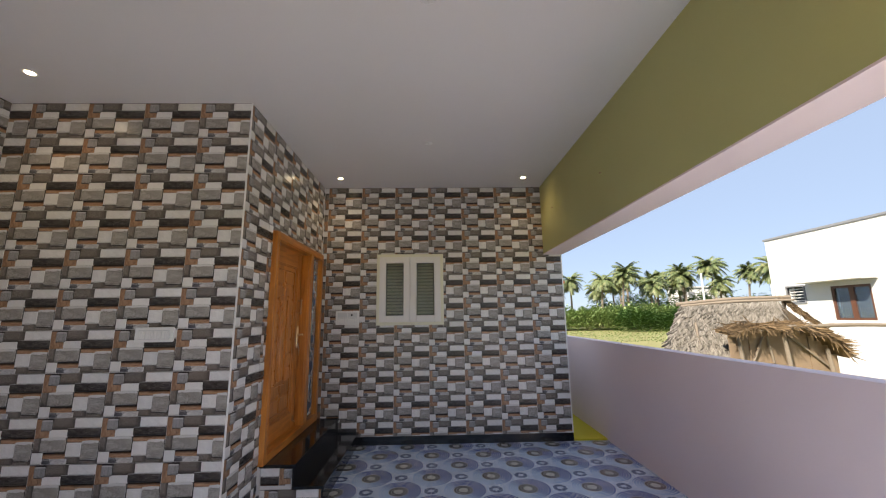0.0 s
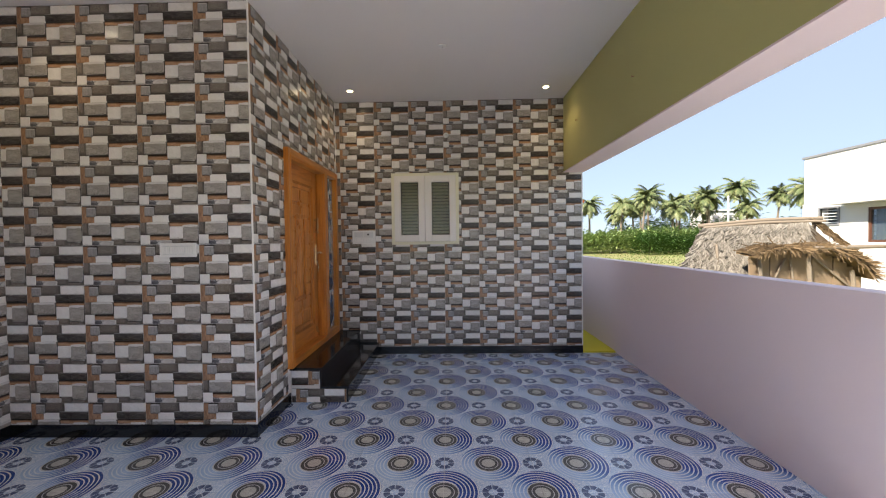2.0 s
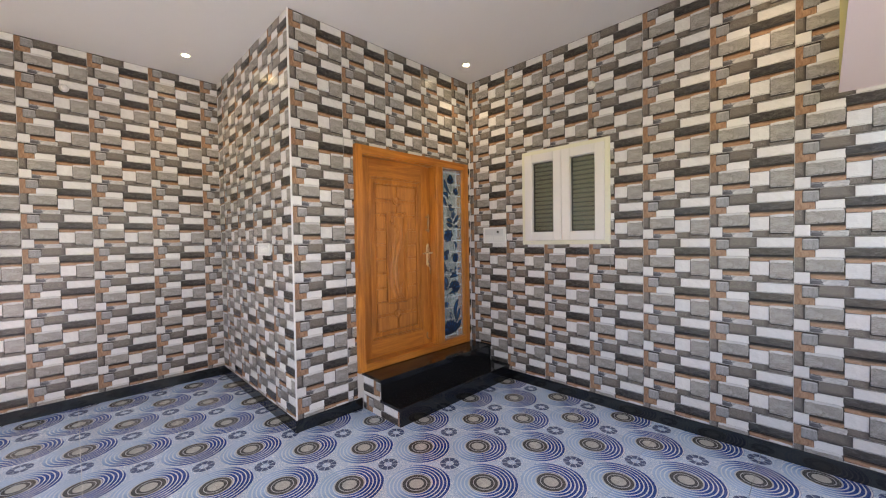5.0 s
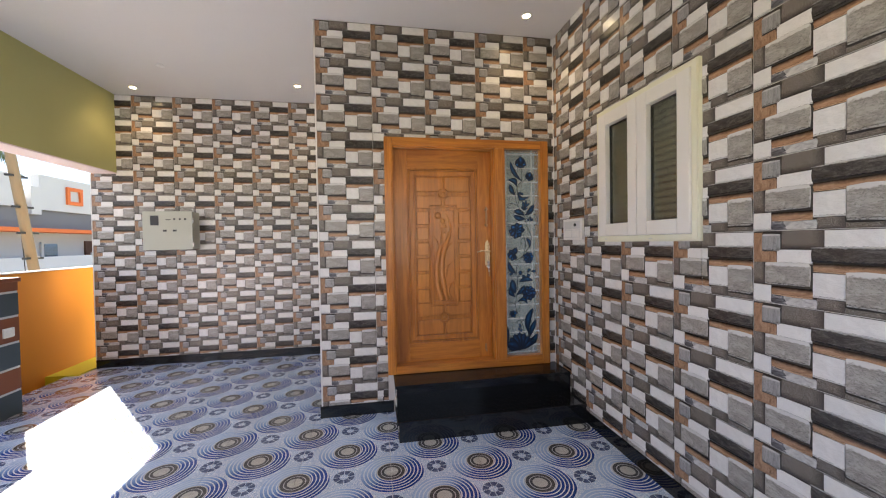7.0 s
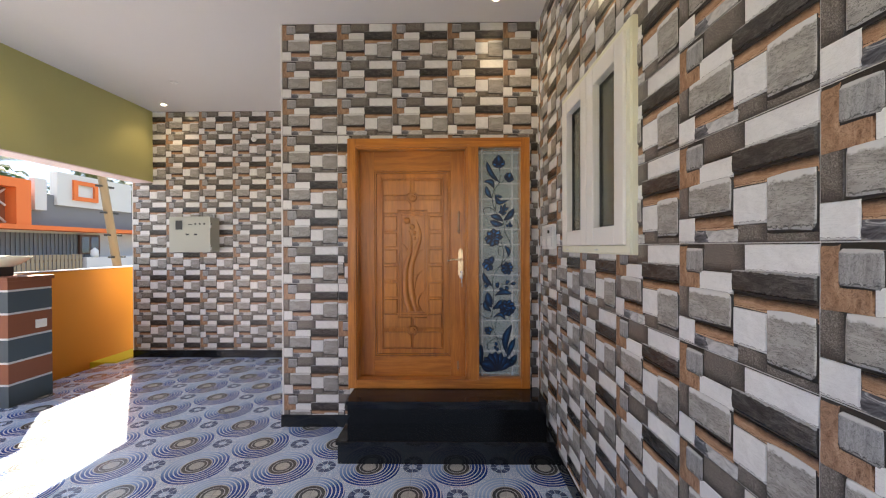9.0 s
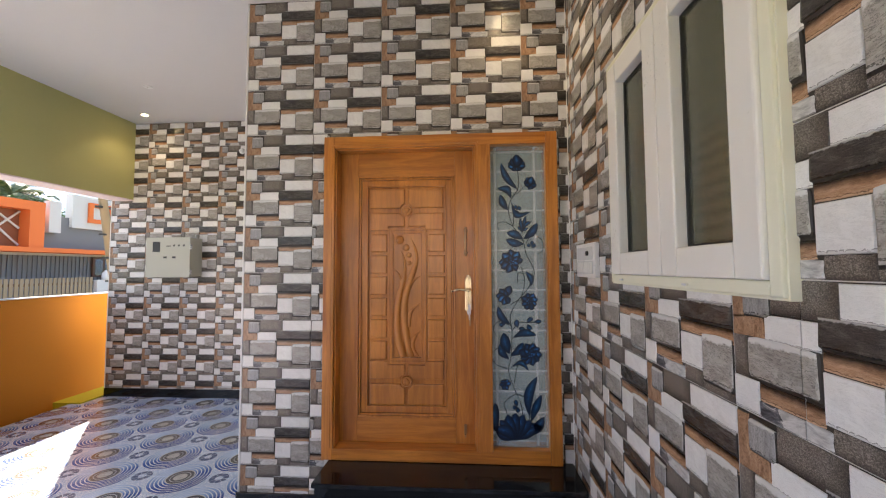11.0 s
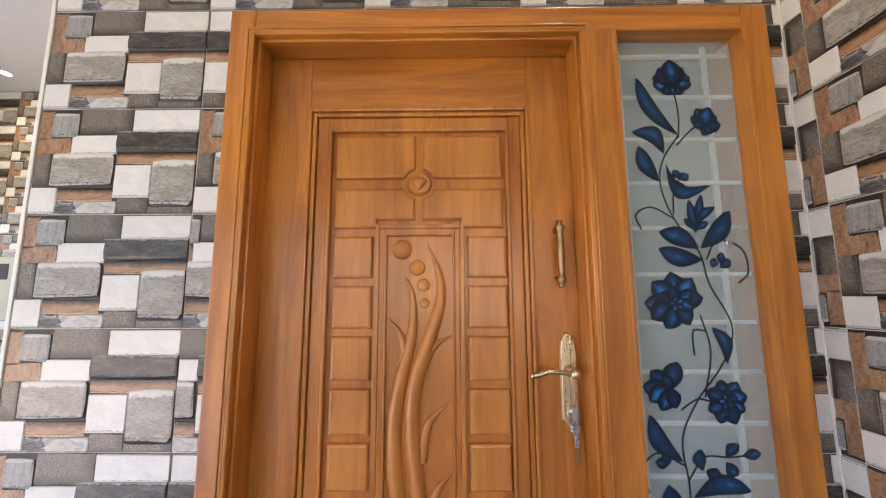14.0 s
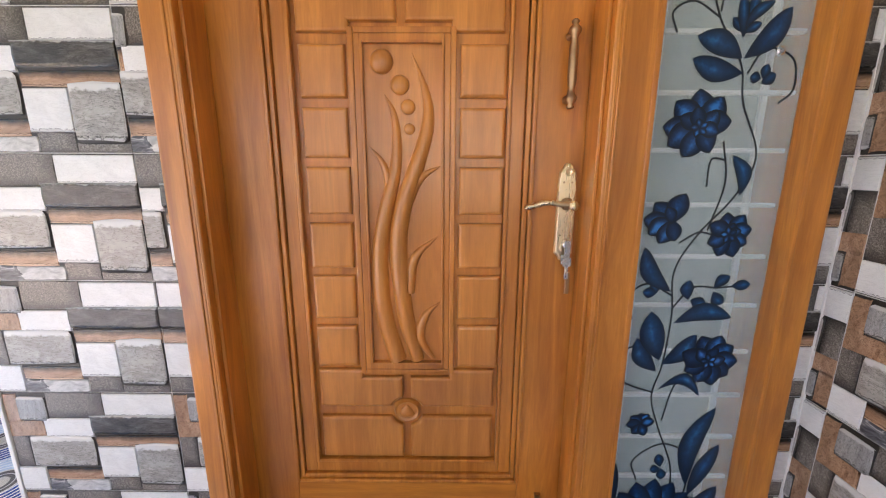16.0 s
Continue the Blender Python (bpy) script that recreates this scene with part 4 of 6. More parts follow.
def bloom(u, z, petals, heart=False):
    """A painted flower: outlined petals about its base, each shaded from a dark root to a bright middle."""
    c = at(u, z)
    ink, blue = bmesh.new(), bmesh.new()
    for k, (turn, long) in enumerate(petals):
        a = radians(turn)
        way = Vector((0, math.cos(a), math.sin(a)))
        up = 0.0011 + 0.00022 * k
        bend = 0.07 * math.sin(turn * 1.7)
        blade(ink, c - way * 0.006, c + way * long * 1.08, long * 0.37 + 0.0022, bend, up)
        blade(blue, c - way * 0.004, c + way * (long * 1.08 - 0.003), long * 0.37, bend, up + 0.0001)
    if heart:
        for k in range(5):
            a = radians(30 + 72 * k)
            way = Vector((0, math.cos(a), math.sin(a)))
            blade(ink, c, c + way * 0.022, 0.0085, 0.0, 0.0040 + 0.0001 * k)
            blade(blue, c, c + way * 0.020, 0.0068, 0.0, 0.0041 + 0.0001 * k)
    part("petal_outline", ink, STEM_INK, pane)
    part("flower", blue, PETAL_BLUE, pane)


stem([(0.516, 2.054), (0.533, 2.128), (0.502, 2.222)])
stem([(0.494, 2.033), (0.608, 2.075), (0.731, 2.107)])
stem([(0.517, 2.064), (0.38, 1.991), (0.344, 1.917), (0.425, 1.823), (0.596, 1.728), (0.648, 1.644), (0.787, 1.529), (0.689, 1.434), (0.48, 1.34), (0.351, 1.246), (0.375, 1.13), (0.355, 0.993), (0.305, 0.899), (0.385, 0.804), (0.525, 0.678), (0.545, 0.552)])
stem([(0.425, 1.823), (0.258, 1.855), (0.136, 1.834), (0.172, 1.792)])
stem([(0.426, 1.834), (0.442, 1.896), (0.496, 1.938)])
stem([(0.644, 1.708), (0.739, 1.76), (0.917, 1.739), (0.951, 1.676), (0.868, 1.644)])
stem([(0.56, 1.56), (0.611, 1.466), (0.541, 1.351)])
stem([(0.596, 1.518), (0.496, 1.518), (0.49, 1.456)])
stem([(0.358, 1.319), (0.48, 1.345), (0.58, 1.34)])
stem([(0.375, 1.151), (0.497, 1.204), (0.667, 1.204), (0.807, 1.209)])
stem([(0.365, 1.182), (0.168, 1.214), (0.045, 1.172), (0.095, 1.119)])
stem([(0.315, 0.909), (0.085, 0.941), (-0.005, 1.004), (0.165, 1.046), (0.205, 0.983)])
stem([(0.405, 0.825), (0.465, 0.93), (0.605, 0.983)])
stem([(0.645, 0.552), (0.665, 0.699), (0.445, 0.752), (0.225, 0.699), (0.265, 0.637)])
painted_leaf(0.517, 2.064, 0.214, 2.243, 0.017, 0.1)
painted_leaf(0.392, 2.007, 0.148, 2.075, 0.02, -0.28)
painted_leaf(0.335, 1.928, 0.194, 2.033, 0.018, 0.08)
painted_leaf(0.399, 1.98, 0.734, 1.917, 0.016, -0.42)
painted_leaf(0.607, 1.739, 0.857, 1.844, 0.02, -0.08)
painted_leaf(0.597, 1.739, 0.301, 1.786, 0.021, -0.08)
painted_leaf(0.614, 1.708, 0.287, 1.739, 0.02, 0.08)
painted_leaf(0.581, 1.781, 0.651, 1.891, 0.009, 0.0)
painted_leaf(0.581, 1.781, 0.55, 1.876, 0.009, 0.0)
painted_leaf(0.583, 1.802, 0.748, 1.855, 0.009, 0.1)
painted_leaf(0.582, 1.792, 0.684, 1.812, 0.007, 0.0)
painted_leaf(0.582, 1.792, 0.505, 1.823, 0.007, 0.0)
painted_leaf(0.495, 1.933, 0.567, 1.949, 0.01, 0.0)
painted_leaf(0.496, 1.938, 0.448, 1.96, 0.009, 0.0)
painted_leaf(0.485, 1.928, 0.512, 1.902, 0.008, 0.0)
painted_leaf(0.742, 1.686, 0.824, 1.708, 0.01, 0.0)
painted_leaf(0.733, 1.697, 0.664, 1.702, 0.009, 0.0)
painted_leaf(0.743, 1.697, 0.766, 1.728, 0.008, 0.0)
painted_leaf(0.719, 1.434, 0.637, 1.529, 0.014, -0.18)
painted_leaf(0.346, 1.193, 0.127, 1.308, 0.018, 0.14)
painted_leaf(0.395, 1.109, 0.805, 1.125, 0.019, 0.16)
painted_leaf(0.325, 1.004, 0.225, 1.14, 0.026, 0.05)
painted_leaf(0.345, 0.993, 0.575, 1.078, 0.02, -0.1)
painted_leaf(0.315, 0.972, 0.145, 1.067, 0.019, 0.12)
painted_leaf(0.475, 1.172, 0.469, 1.224, 0.013, 0.1)
painted_leaf(0.495, 1.172, 0.605, 1.161, 0.013, -0.1)
painted_leaf(0.647, 1.204, 0.75, 1.235, 0.011, 0.1)
painted_leaf(0.646, 1.193, 0.725, 1.161, 0.012, -0.1)
painted_leaf(0.767, 1.209, 0.898, 1.214, 0.01, 0.0)
painted_leaf(0.245, 1.188, 0.219, 1.224, 0.01, 0.0)
painted_leaf(0.245, 1.188, 0.146, 1.193, 0.01, 0.0)
painted_leaf(0.345, 0.92, 0.665, 0.899, 0.013, 0.36)
painted_leaf(0.665, 0.615, 0.805, 0.867, 0.024, 0.12)
painted_leaf(0.685, 0.584, 0.875, 0.752, 0.019, 0.02)
painted_leaf(0.085, 0.51, 0.075, 0.699, 0.026, 0.08)
painted_leaf(0.605, 0.5, 0.915, 0.615, 0.024, -0.1)
painted_leaf(0.445, 0.678, 0.415, 0.72, 0.01, 0.0)
painted_leaf(0.445, 0.673, 0.365, 0.668, 0.01, 0.0)
painted_leaf(0.455, 0.673, 0.465, 0.637, 0.01, 0.0)
# side-view lotus blooms and open ones: petals as (angle, length), longest behind
bloom(0.50, 2.212, ((150, 0.058), (30, 0.058), (172, 0.052), (8, 0.054), (122, 0.064), (60, 0.064), (92, 0.078), (215, 0.036), (325, 0.036), (270, 0.026)))
bloom(0.735, 2.088, ((140, 0.046), (45, 0.046), (110, 0.056), (75, 0.058), (165, 0.034), (10, 0.042), (255, 0.026), (310, 0.026)))
bloom(0.385, 1.590, ((95, 0.080), (135, 0.078), (55, 0.078), (178, 0.078), (12, 0.070), (210, 0.074), (245, 0.068), (300, 0.060), (150, 0.050), (40, 0.052), (100, 0.046), (345, 0.045)), True)
bloom(0.285, 1.372, ((135, 0.060), (175, 0.064), (210, 0.058), (245, 0.056), (285, 0.048), (68, 0.068), (110, 0.036)))
bloom(0.685, 1.340, ((100, 0.052), (55, 0.056), (15, 0.054), (335, 0.050), (290, 0.056), (250, 0.054), (205, 0.050), (150, 0.052), (70, 0.030), (20, 0.030)), True)
bloom(0.685, 1.003, ((110, 0.070), (70, 0.072), (35, 0.070), (0, 0.072), (325, 0.066), (285, 0.068), (245, 0.064), (205, 0.062), (160, 0.070), (130, 0.044), (60, 0.040), (10, 0.042)), True)
bloom(0.250, 0.812, ((95, 0.034), (60, 0.036), (20, 0.036), (140, 0.038), (180, 0.038), (230, 0.034), (290, 0.034)))
for k in range(7):
    a = radians(25 + 130 * k / 6)
    painted_leaf(0.42, 0.475, 0.42 + 0.40 * math.cos(a), 0.470 + 0.17 * math.sin(a), 0.030, 0.06, PETAL_BLUE)
painted_leaf(0.42, 0.465, 0.03, 0.540, 0.030, -0.16, PETAL_BLUE)
painted_leaf(0.42, 0.465, 0.90, 0.555, 0.030, 0.16, PETAL_BLUE)
part("door_viewer", lathe([(0.0100, 0.0), (0.0100, 0.003), (0.006, 0.005)], (PANE, GY0 + 0.828 * (GY1 - GY0), 1.755), 16, "x"), STEEL, pane)

# ---- window ----
window = thing("window_1", (-0.262, BACK_Y - 0.03, WIN[2]), "white framed two-leaf casement window with obscured glass", "window", kind="structure")
WF = BACK_Y - 0.035
wx0, wx1, wz0, wz1 = WIN[0] - 0.008, WIN[1] + 0.012, WIN[2] - 0.008, WIN[3] + 0.006


def xz_frame(x0, x1, z0, z1, w, y0, y1, bevel=0.004):
    return boxes((x0, y0, z0, x0 + w, y1, z1), (x1 - w, y0, z0, x1, y1, z1), (x0 + w, y0 + 0.0004, z1 - w, x1 - w, y1, z1), (x0 + w, y0 + 0.0004, z0, x1 - w, y1, z0 + w), bevel=bevel)


part("window_frame", xz_frame(wx0, wx1, wz0, wz1, 0.034, WF + 0.004, BACK_Y + 0.06), CREAM, window, "cream outer frame")
part("window_reveal", xz_frame(wx0 - 0.006, wx1 + 0.006, wz0 - 0.006, wz1 + 0.004, 0.0055, WF + 0.012, BACK_Y + 0.008, 0.001), CREAM, window, "cream plaster edge round the frame")
for x0, x1 in ((wx0 + 0.035, -0.2625), (-0.2595, wx1 - 0.035)):
    leafw = part("casement", xz_frame(x0, x1, wz0 + 0.035, wz1 - 0.035, 0.086, WF - 0.008, WF + 0.052, 0.006), UPVC, window)
    part("gasket", xz_frame(x0 + 0.088, x1 - 0.088, wz0 + 0.123, wz1 - 0.123, 0.006, WF + 0.026, WF + 0.048, 0.001), DARK, leafw)
    part("pane", boxes((x0 + 0.09, WF + 0.034, wz0 + 0.125, x1 - 0.09, WF + 0.039, wz1 - 0.125)), WINDOW_GLASS, leafw)
for k in range(18):
    z = wz0 + 0.10 + k * 0.044
    bm = boxes((wx0 + 0.05, BACK_Y + 0.085, z, wx1 - 0.05, BACK_Y + 0.088, z + 0.030))
    part("blind_slat", bm, PLASTIC_GREY, window)
for x in (wx0 + 0.10, -0.16):
    part("drain_cap", boxes((x, WF - 0.002, wz0 + 0.010, x + 0.022, WF + 0.005, wz0 + 0.016)), PLASTIC_GREY, window)
part("window_backing", boxes((wx0, BACK_Y + 0.20, wz0, wx1, BACK_Y + 0.21, wz1)), TEAL_PAINT, window, "dark panel set behind the window")

# ---- lamps, switches and fittings of the porch ----
def downlight(x, y):
    lamp = thing("downlight", (x, y, CEIL_Z), "small round recessed downlight, lit warm white", "ceiling light", "porch downlights")
    part("rim", lathe([(0.030, -0.001), (0.044, -0.002), (0.046, -0.006), (0.040, -0.009), (0.031, -0.007), (0.030, -0.001)], (x, y, CEIL_Z), 28), TRIM_WHITE, lamp, smooth=True)
    part("lens", lathe([(0.0305, -0.0035), (0.0305, -0.0045), (0.012, -0.0065)], (x, y, CEIL_Z), 24), GLOW, lamp, "glowing warm lens")
    li = bpy.data.lights.new("downlight_beam", "SPOT")
    li.energy, li.color, li.spot_size, li.spot_blend, li.shadow_soft_size = 1.1, (1.0, 0.78, 0.52), radians(120), 0.7, 0.03
    ob = new("downlight_beam", li)
    ob.location = (x, y, CEIL_Z - 0.03)


# the last downlight is unseen, added to mirror the others
for spot in ((-1.155, 4.85), (1.265, 4.845), (-2.90, 2.66), (-3.20, 0.74), (-1.32, 0.70), (1.265, 0.74)):
    downlight(*spot)


def hook_plate(x, y):
    t = thing("fan_hook_plate", (x, y, CEIL_Z), "round white ceiling cover plate", "cover plate", "ceiling cover plates")
    part("plate", lathe([(0.042, 0.0), (0.042, -0.004), (0.036, -0.008), (0.012, -0.009)], (x, y, CEIL_Z), 24), PLASTIC, t, smooth=True)
    part("screw", lathe([(0.006, -0.0085), (0.005, -0.011), (0.001, -0.0115)], (x, y, CEIL_Z), 10), STEEL, t)


for spot in ((0.045, 1.98), (0.02, 3.83), (-2.55, 1.36)):
    hook_plate(*spot)


def wall_cap(place, axis, name="wall_lamp_holder"):
    """A round white lamp holder with a dark socket."""
    s = -1 if axis == "y" else 1
    t = thing(name, place, "small round white lamp holder on the tiled wall", "lamp holder", "wall lamp holders")
    part("base", lathe([(0.036, 0.0), (0.036, s * 0.010), (0.028, s * 0.016), (0.024, s * 0.036), (0.0235, s * 0.037)], place, 24, axis), PLASTIC, t, smooth=True)
    part("socket", lathe([(0.014, s * 0.0372), (0.012, s * 0.038), (0.003, s * 0.0385)], place, 18, axis), PLASTIC_GREY, t)


wall_cap((0.03, BACK_Y - 0.002, 2.945), "y")
wall_cap((LEFT_X + 0.002, 1.80, 3.02), "x")


def switch_board(x0, x1, z0, z1, plane, rows, cols, dial):
    """A white plate of switch modules on a wall that faces the street."""
    t = thing("switch_board", ((x0 + x1) / 2, plane, (z0 + z1) / 2), "white plastic switch board on the tiled wall", "switch board")
    part("back_box", boxes((x0 + 0.006, plane - 0.012, z0 + 0.006, x1 - 0.006, plane + 0.004, z1 - 0.006), bevel=0.002), PLASTIC, t)
    part("plate", boxes((x0, plane - 0.022, z0, x1, plane - 0.0125, z1), bevel=0.005), PLASTIC, t)
    w, h = (x1 - x0) - 0.05, (z1 - z0) - 0.035
    for i in range(cols):
        for k in range(rows):
            a, b = x0 + 0.025 + w * i / cols, z0 + 0.0175 + h * k / rows
            m = part("module", boxes((a + 0.003, plane - 0.026, b + 0.003, a + w / cols - 0.003, plane - 0.0225, b + h / rows - 0.003), bevel=0.002), PLASTIC_GREY, t)
            if dial and i == cols - 1 and k == rows - 1:
                part("regulator_knob", lathe([(0.013, 0.0), (0.012, -0.010), (0.004, -0.011)], (a + w / cols * 0.45, plane - 0.026, b + h / rows / 2), 18, "y"), DARK, m, "dark regulator knob")
            elif k == 0 or rows == 1:
                n = 4 if rows > 1 else 3
                for j in range(n):
                    s = w / cols / n
                    part("rocker", boxes((a + 0.006 + j * (s - 0.002), plane - 0.0295, b + 0.008, a + s + j * (s - 0.002), plane - 0.0262, b + h / rows - 0.010), bevel=0.001), PLASTIC, m)
    return t


switch_board(-1.250, -0.938, 1.502, 1.683, BACK_Y - 0.003, 2, 2, True)
switch_board(-2.195, -1.905, 1.432, 1.542, PIER_Y - 0.003, 1, 4, False)

# electric meter box on the side wall
MB = LEFT_X + 0.002
mbox = thing("meter_box", (MB, 1.0, 1.42), "grey-green metal electric meter box on the tiled wall", "meter box")
part("body", boxes((MB, 0.772, 1.470, MB + 0.200, 1.308, 1.930), bevel=0.004), METER_GREY, mbox)
mlid = part("lid", boxes((MB + 0.2005, 0.765, 1.463, MB + 0.216, 1.315, 1.937), bevel=0.004), METER_GREY, mbox)
part("inspection_pane", boxes((MB + 0.2155, 0.852, 1.765, MB + 0.219, 0.942, 1.885)), DARK, mlid, "dark meter inspection pane")
for y, z, w, h in ((1.022, 1.828, 0.055, 0.010), (1.107, 1.828, 0.020, 0.022), (1.167, 1.828, 0.020, 0.022), (1.227, 1.828, 0.022, 0.022), (0.987, 1.688, 0.042, 0.022), (1.097, 1.688, 0.042, 0.022)):
    part("knock_out", boxes((MB + 0.2155, y, z, MB + 0.2185, y + w, z + h), bevel=0.001), DARK, mlid)
for z in (1.52, 1.82):
    part("hinge", boxes((MB + 0.19, 1.3155, z - 0.03, MB + 0.214, 1.324, z + 0.03), bevel=0.001), STEEL, mbox)
part("conduit", lathe([(0.011, 1.931), (0.011, 1.97), (0.015, 1.971), (0.015, 1.982)], (MB + 0.03, 1.25, 0.0), 14), PLASTIC_GREY, mbox)

# a bracket at the outer edge of the wall end, a hook in the beam, two nails
bk = thing("pipe_bracket", (1.85, BACK_Y + 0.10, 2.02), "small orange painted bracket on the wall end", "bracket")
part("arm", boxes((1.847, BACK_Y + 0.08, 2.03, 1.895, BACK_Y + 0.12, 2.065), bevel=0.004), RED_ORANGE, bk)
for y, z in ((3.30, 2.86), (4.70, 2.95)):
    nail = thing("nail", (BEAM_X, y, z), "small rusty nail in the green beam", "nail", "nails in the beam")
    part("shank", lathe([(0.004, 0.0), (0.004, -0.016), (0.008, -0.017), (0.008, -0.020)], (BEAM_X + 0.001, y, z), 10, "x"), BRONZE, nail)

# ---- gate pillar, its lamp, the opened gate ----
pil = thing("gate_pillar", (-1.98, 0.02, -0.3), "banded brown and slate gate pillar with white lines", "pillar")
PX0, PX1, PY0, PY1 = -2.20, -1.80, -0.36, 0.30
tops = [-0.30, 0.215, 0.425, 0.655, 0.895, 1.115, 1.215]
for k in range(6):
    z0, z1 = tops[k], tops[k + 1]
    part("band", boxes((PX0, PY0, z0 + (0.010 if k else 0), PX1, PY1, z1 - 0.010), bevel=0.003), TEAL_PAINT if k % 2 == 0 else BROWN_PAINT, pil)
    if k < 5:
        part("white_line", boxes((PX0 + 0.004, PY0 + 0.004, z1 - 0.0098, PX1 - 0.004, PY1 - 0.004, z1 + 0.0098)), OUTER_WHITE, pil)
part("cap", boxes((PX0 - 0.015, PY0 - 0.015, 1.206, PX1 + 0.015, PY1 + 0.015, 1.245), bevel=0.006), BROWN_PAINT, pil)
sw = thing("pillar_switch", (-2.08, PY1, 0.75), "small white switch plate on the gate pillar", "switch")
part("plate", boxes((-2.135, PY1 + 0.0005, 0.715, -2.035, PY1 + 0.016, 0.800), bevel=0.004), PLASTIC, sw)
gl = thing("pillar_lamp", (-2.0, 0.0, 1.245), "wide cream mushroom-shaped lamp on the gate pillar", "lamp")
part("neck", boxes((-2.06, -0.06, 1.2455, -1.94, 0.06, 1.335), bevel=0.006), DARK, gl)
part("shade", lathe([(0.07, 1.336), (0.12, 1.355), (0.18, 1.40), (0.215, 1.435), (0.212, 1.442), (0.10, 1.448), (0.02, 1.450)], (-2.0, 0.0, 0.0), 28), CREAM, gl, smooth=True)
gate = thing("gate_leaf", (-1.77, -0.34, -0.06), "opened brown steel gate leaf with white bars", "gate")
GX = -1.745
part("gate_frame", boxes((GX, -1.75, -0.08, GX + 0.05, -1.70, 1.10), (GX, -0.42, -0.08, GX + 0.05, -0.37, 1.10), (GX, -1.70, 1.05, GX + 0.05, -0.42, 1.10), (GX, -1.70, -0.08, GX + 0.05, -0.42, -0.03), (GX, -1.70, 0.42, GX + 0.05, -0.42, 0.46), bevel=0.003), BROWN_PAINT, gate)
for k in range(9):
    y = -1.62 + k * 0.145
    part("gate_bar", boxes((GX + 0.012, y, -0.03, GX + 0.036, y + 0.05, 0.42)), OUTER_WHITE, gate)
    part("gate_bar", boxes((GX + 0.012, y, 0.46, GX + 0.036, y + 0.05, 1.05)), BROWN_PAINT, gate)
for z in (0.20, 0.85):
    part("hinge", boxes((GX - 0.06, -0.385, z, GX + 0.01, -0.3705, z + 0.06)), DARK, gate)


# ---- plants ----
def palm(seed, height, lean):
    """A coconut palm: curved trunk, drooping fronds of separate leaflets."""
    rnd = random.Random(seed)
    t = thing("coconut_palm", (0, 0, 0), "tall coconut palm with drooping green fronds", "palm tree", "palms beyond the field")
    bm = bmesh.new()
    line = smooth_line([(0, 0, 0), (lean * 0.2, 0.1, height * 0.35), (lean * 0.6, 0.1, height * 0.7), (lean, 0.0, height)], 5)
    tube(bm, line, [0.24 - 0.11 * i / (len(line) - 1) for i in range(len(line))], 9)
    part("trunk", bm, BARK, t, smooth=True)
    vs, fs = [], []
    top = Vector((lean, 0, height))
    for k in range(50):
        az = rnd.uniform(0, 2 * math.pi)
        el = rnd.uniform(-0.5, 1.25)
        length = rnd.uniform(2.3, 3.3)
        out = Vector((math.cos(az), math.sin(az), 0))
        prev = top.copy()
        d = (out * math.cos(el) + Vector((0, 0, math.sin(el)))).normalized()
        n = 22
        side = d.cross(Vector((0, 0, 1))).normalized()
        for i in range(n):
            p = prev + d * length / n
            d = (d + Vector((0, 0, -0.075 - 0.01 * rnd.random()))).normalized()
            f = i / n
            ll = 0.75 * math.sin(math.pi * min(1.0, 0.12 + 0.86 * f)) + 0.08
            for s in (-1, 1):
                tip = p + side * s * ll * 0.8 + d * ll * 0.45 + Vector((0, 0, -0.42 * ll - 0.12 * rnd.random()))
                b = len(vs)
                vs += [p - d * 0.085, p + d * 0.085, tip]
                fs.append((b, b + 1, b + 2))
            b = len(vs)
            vs += [prev + side * 0.02, prev - side * 0.02, p]
            fs.append((b, b + 1, b + 2))
            prev = p
    soup("crown", vs, fs, PALM_LEAF, t)
    for k in range(5):
        a = 1.25 * k
        bm = bmesh.new()
        bmesh.ops.create_icosphere(bm, subdivisions=1, radius=0.15, matrix=Matrix.Translation(top + Vector((0.25 * math.cos(a), 0.25 * math.sin(a), -0.25))))
        part("coconut", bm, PALM_LEAF, t)
    return t


kinds = [palm(3, 8.4, 0.5), palm(8, 9.6, -0.7), palm(21, 7.4, 0.3)]
spots = ((27.6, 62, 0.88), (33.2, 64, 0.92), (38.5, 66, 1.02), (42.5, 63, 0.98), (50.0, 66, 1.06), (53.5, 58, 1.20), (62, 66, 1.02), (57.5, 68, 0.95), (46.2, 70, 1.0), (24.0, 66, 0.90), (15.8, 66, 0.90), (20.2, 64, 0.78),
         (36.0, 72, 0.92), (29.0, 58, 0.80), (35.4, 60, 0.86), (40.4, 68, 0.96), (44.6, 66, 0.92), (47.9, 62, 0.90), (31.8, 66, 0.82), (68, 64, 1.05), (30.2, 70, 0.85), (11.5, 62, 0.70), (-26.5, -22, 0.95), (-31, -25, 0.9), (-22.5, -27, 0.85))
for i, (x, y, s) in enumerate(spots):
    m = pose(x, y, -0.32, 0, 0, 67 * i) @ Matrix.Diagonal((s, s, s, 1))
    if i < 3:
        kinds[i].matrix_basis = m
    else:
        c = copy_thing(kinds[i % 3], pose(x, y, -0.32, 0, 0, 67 * i))
        c.scale = (s, s, s)


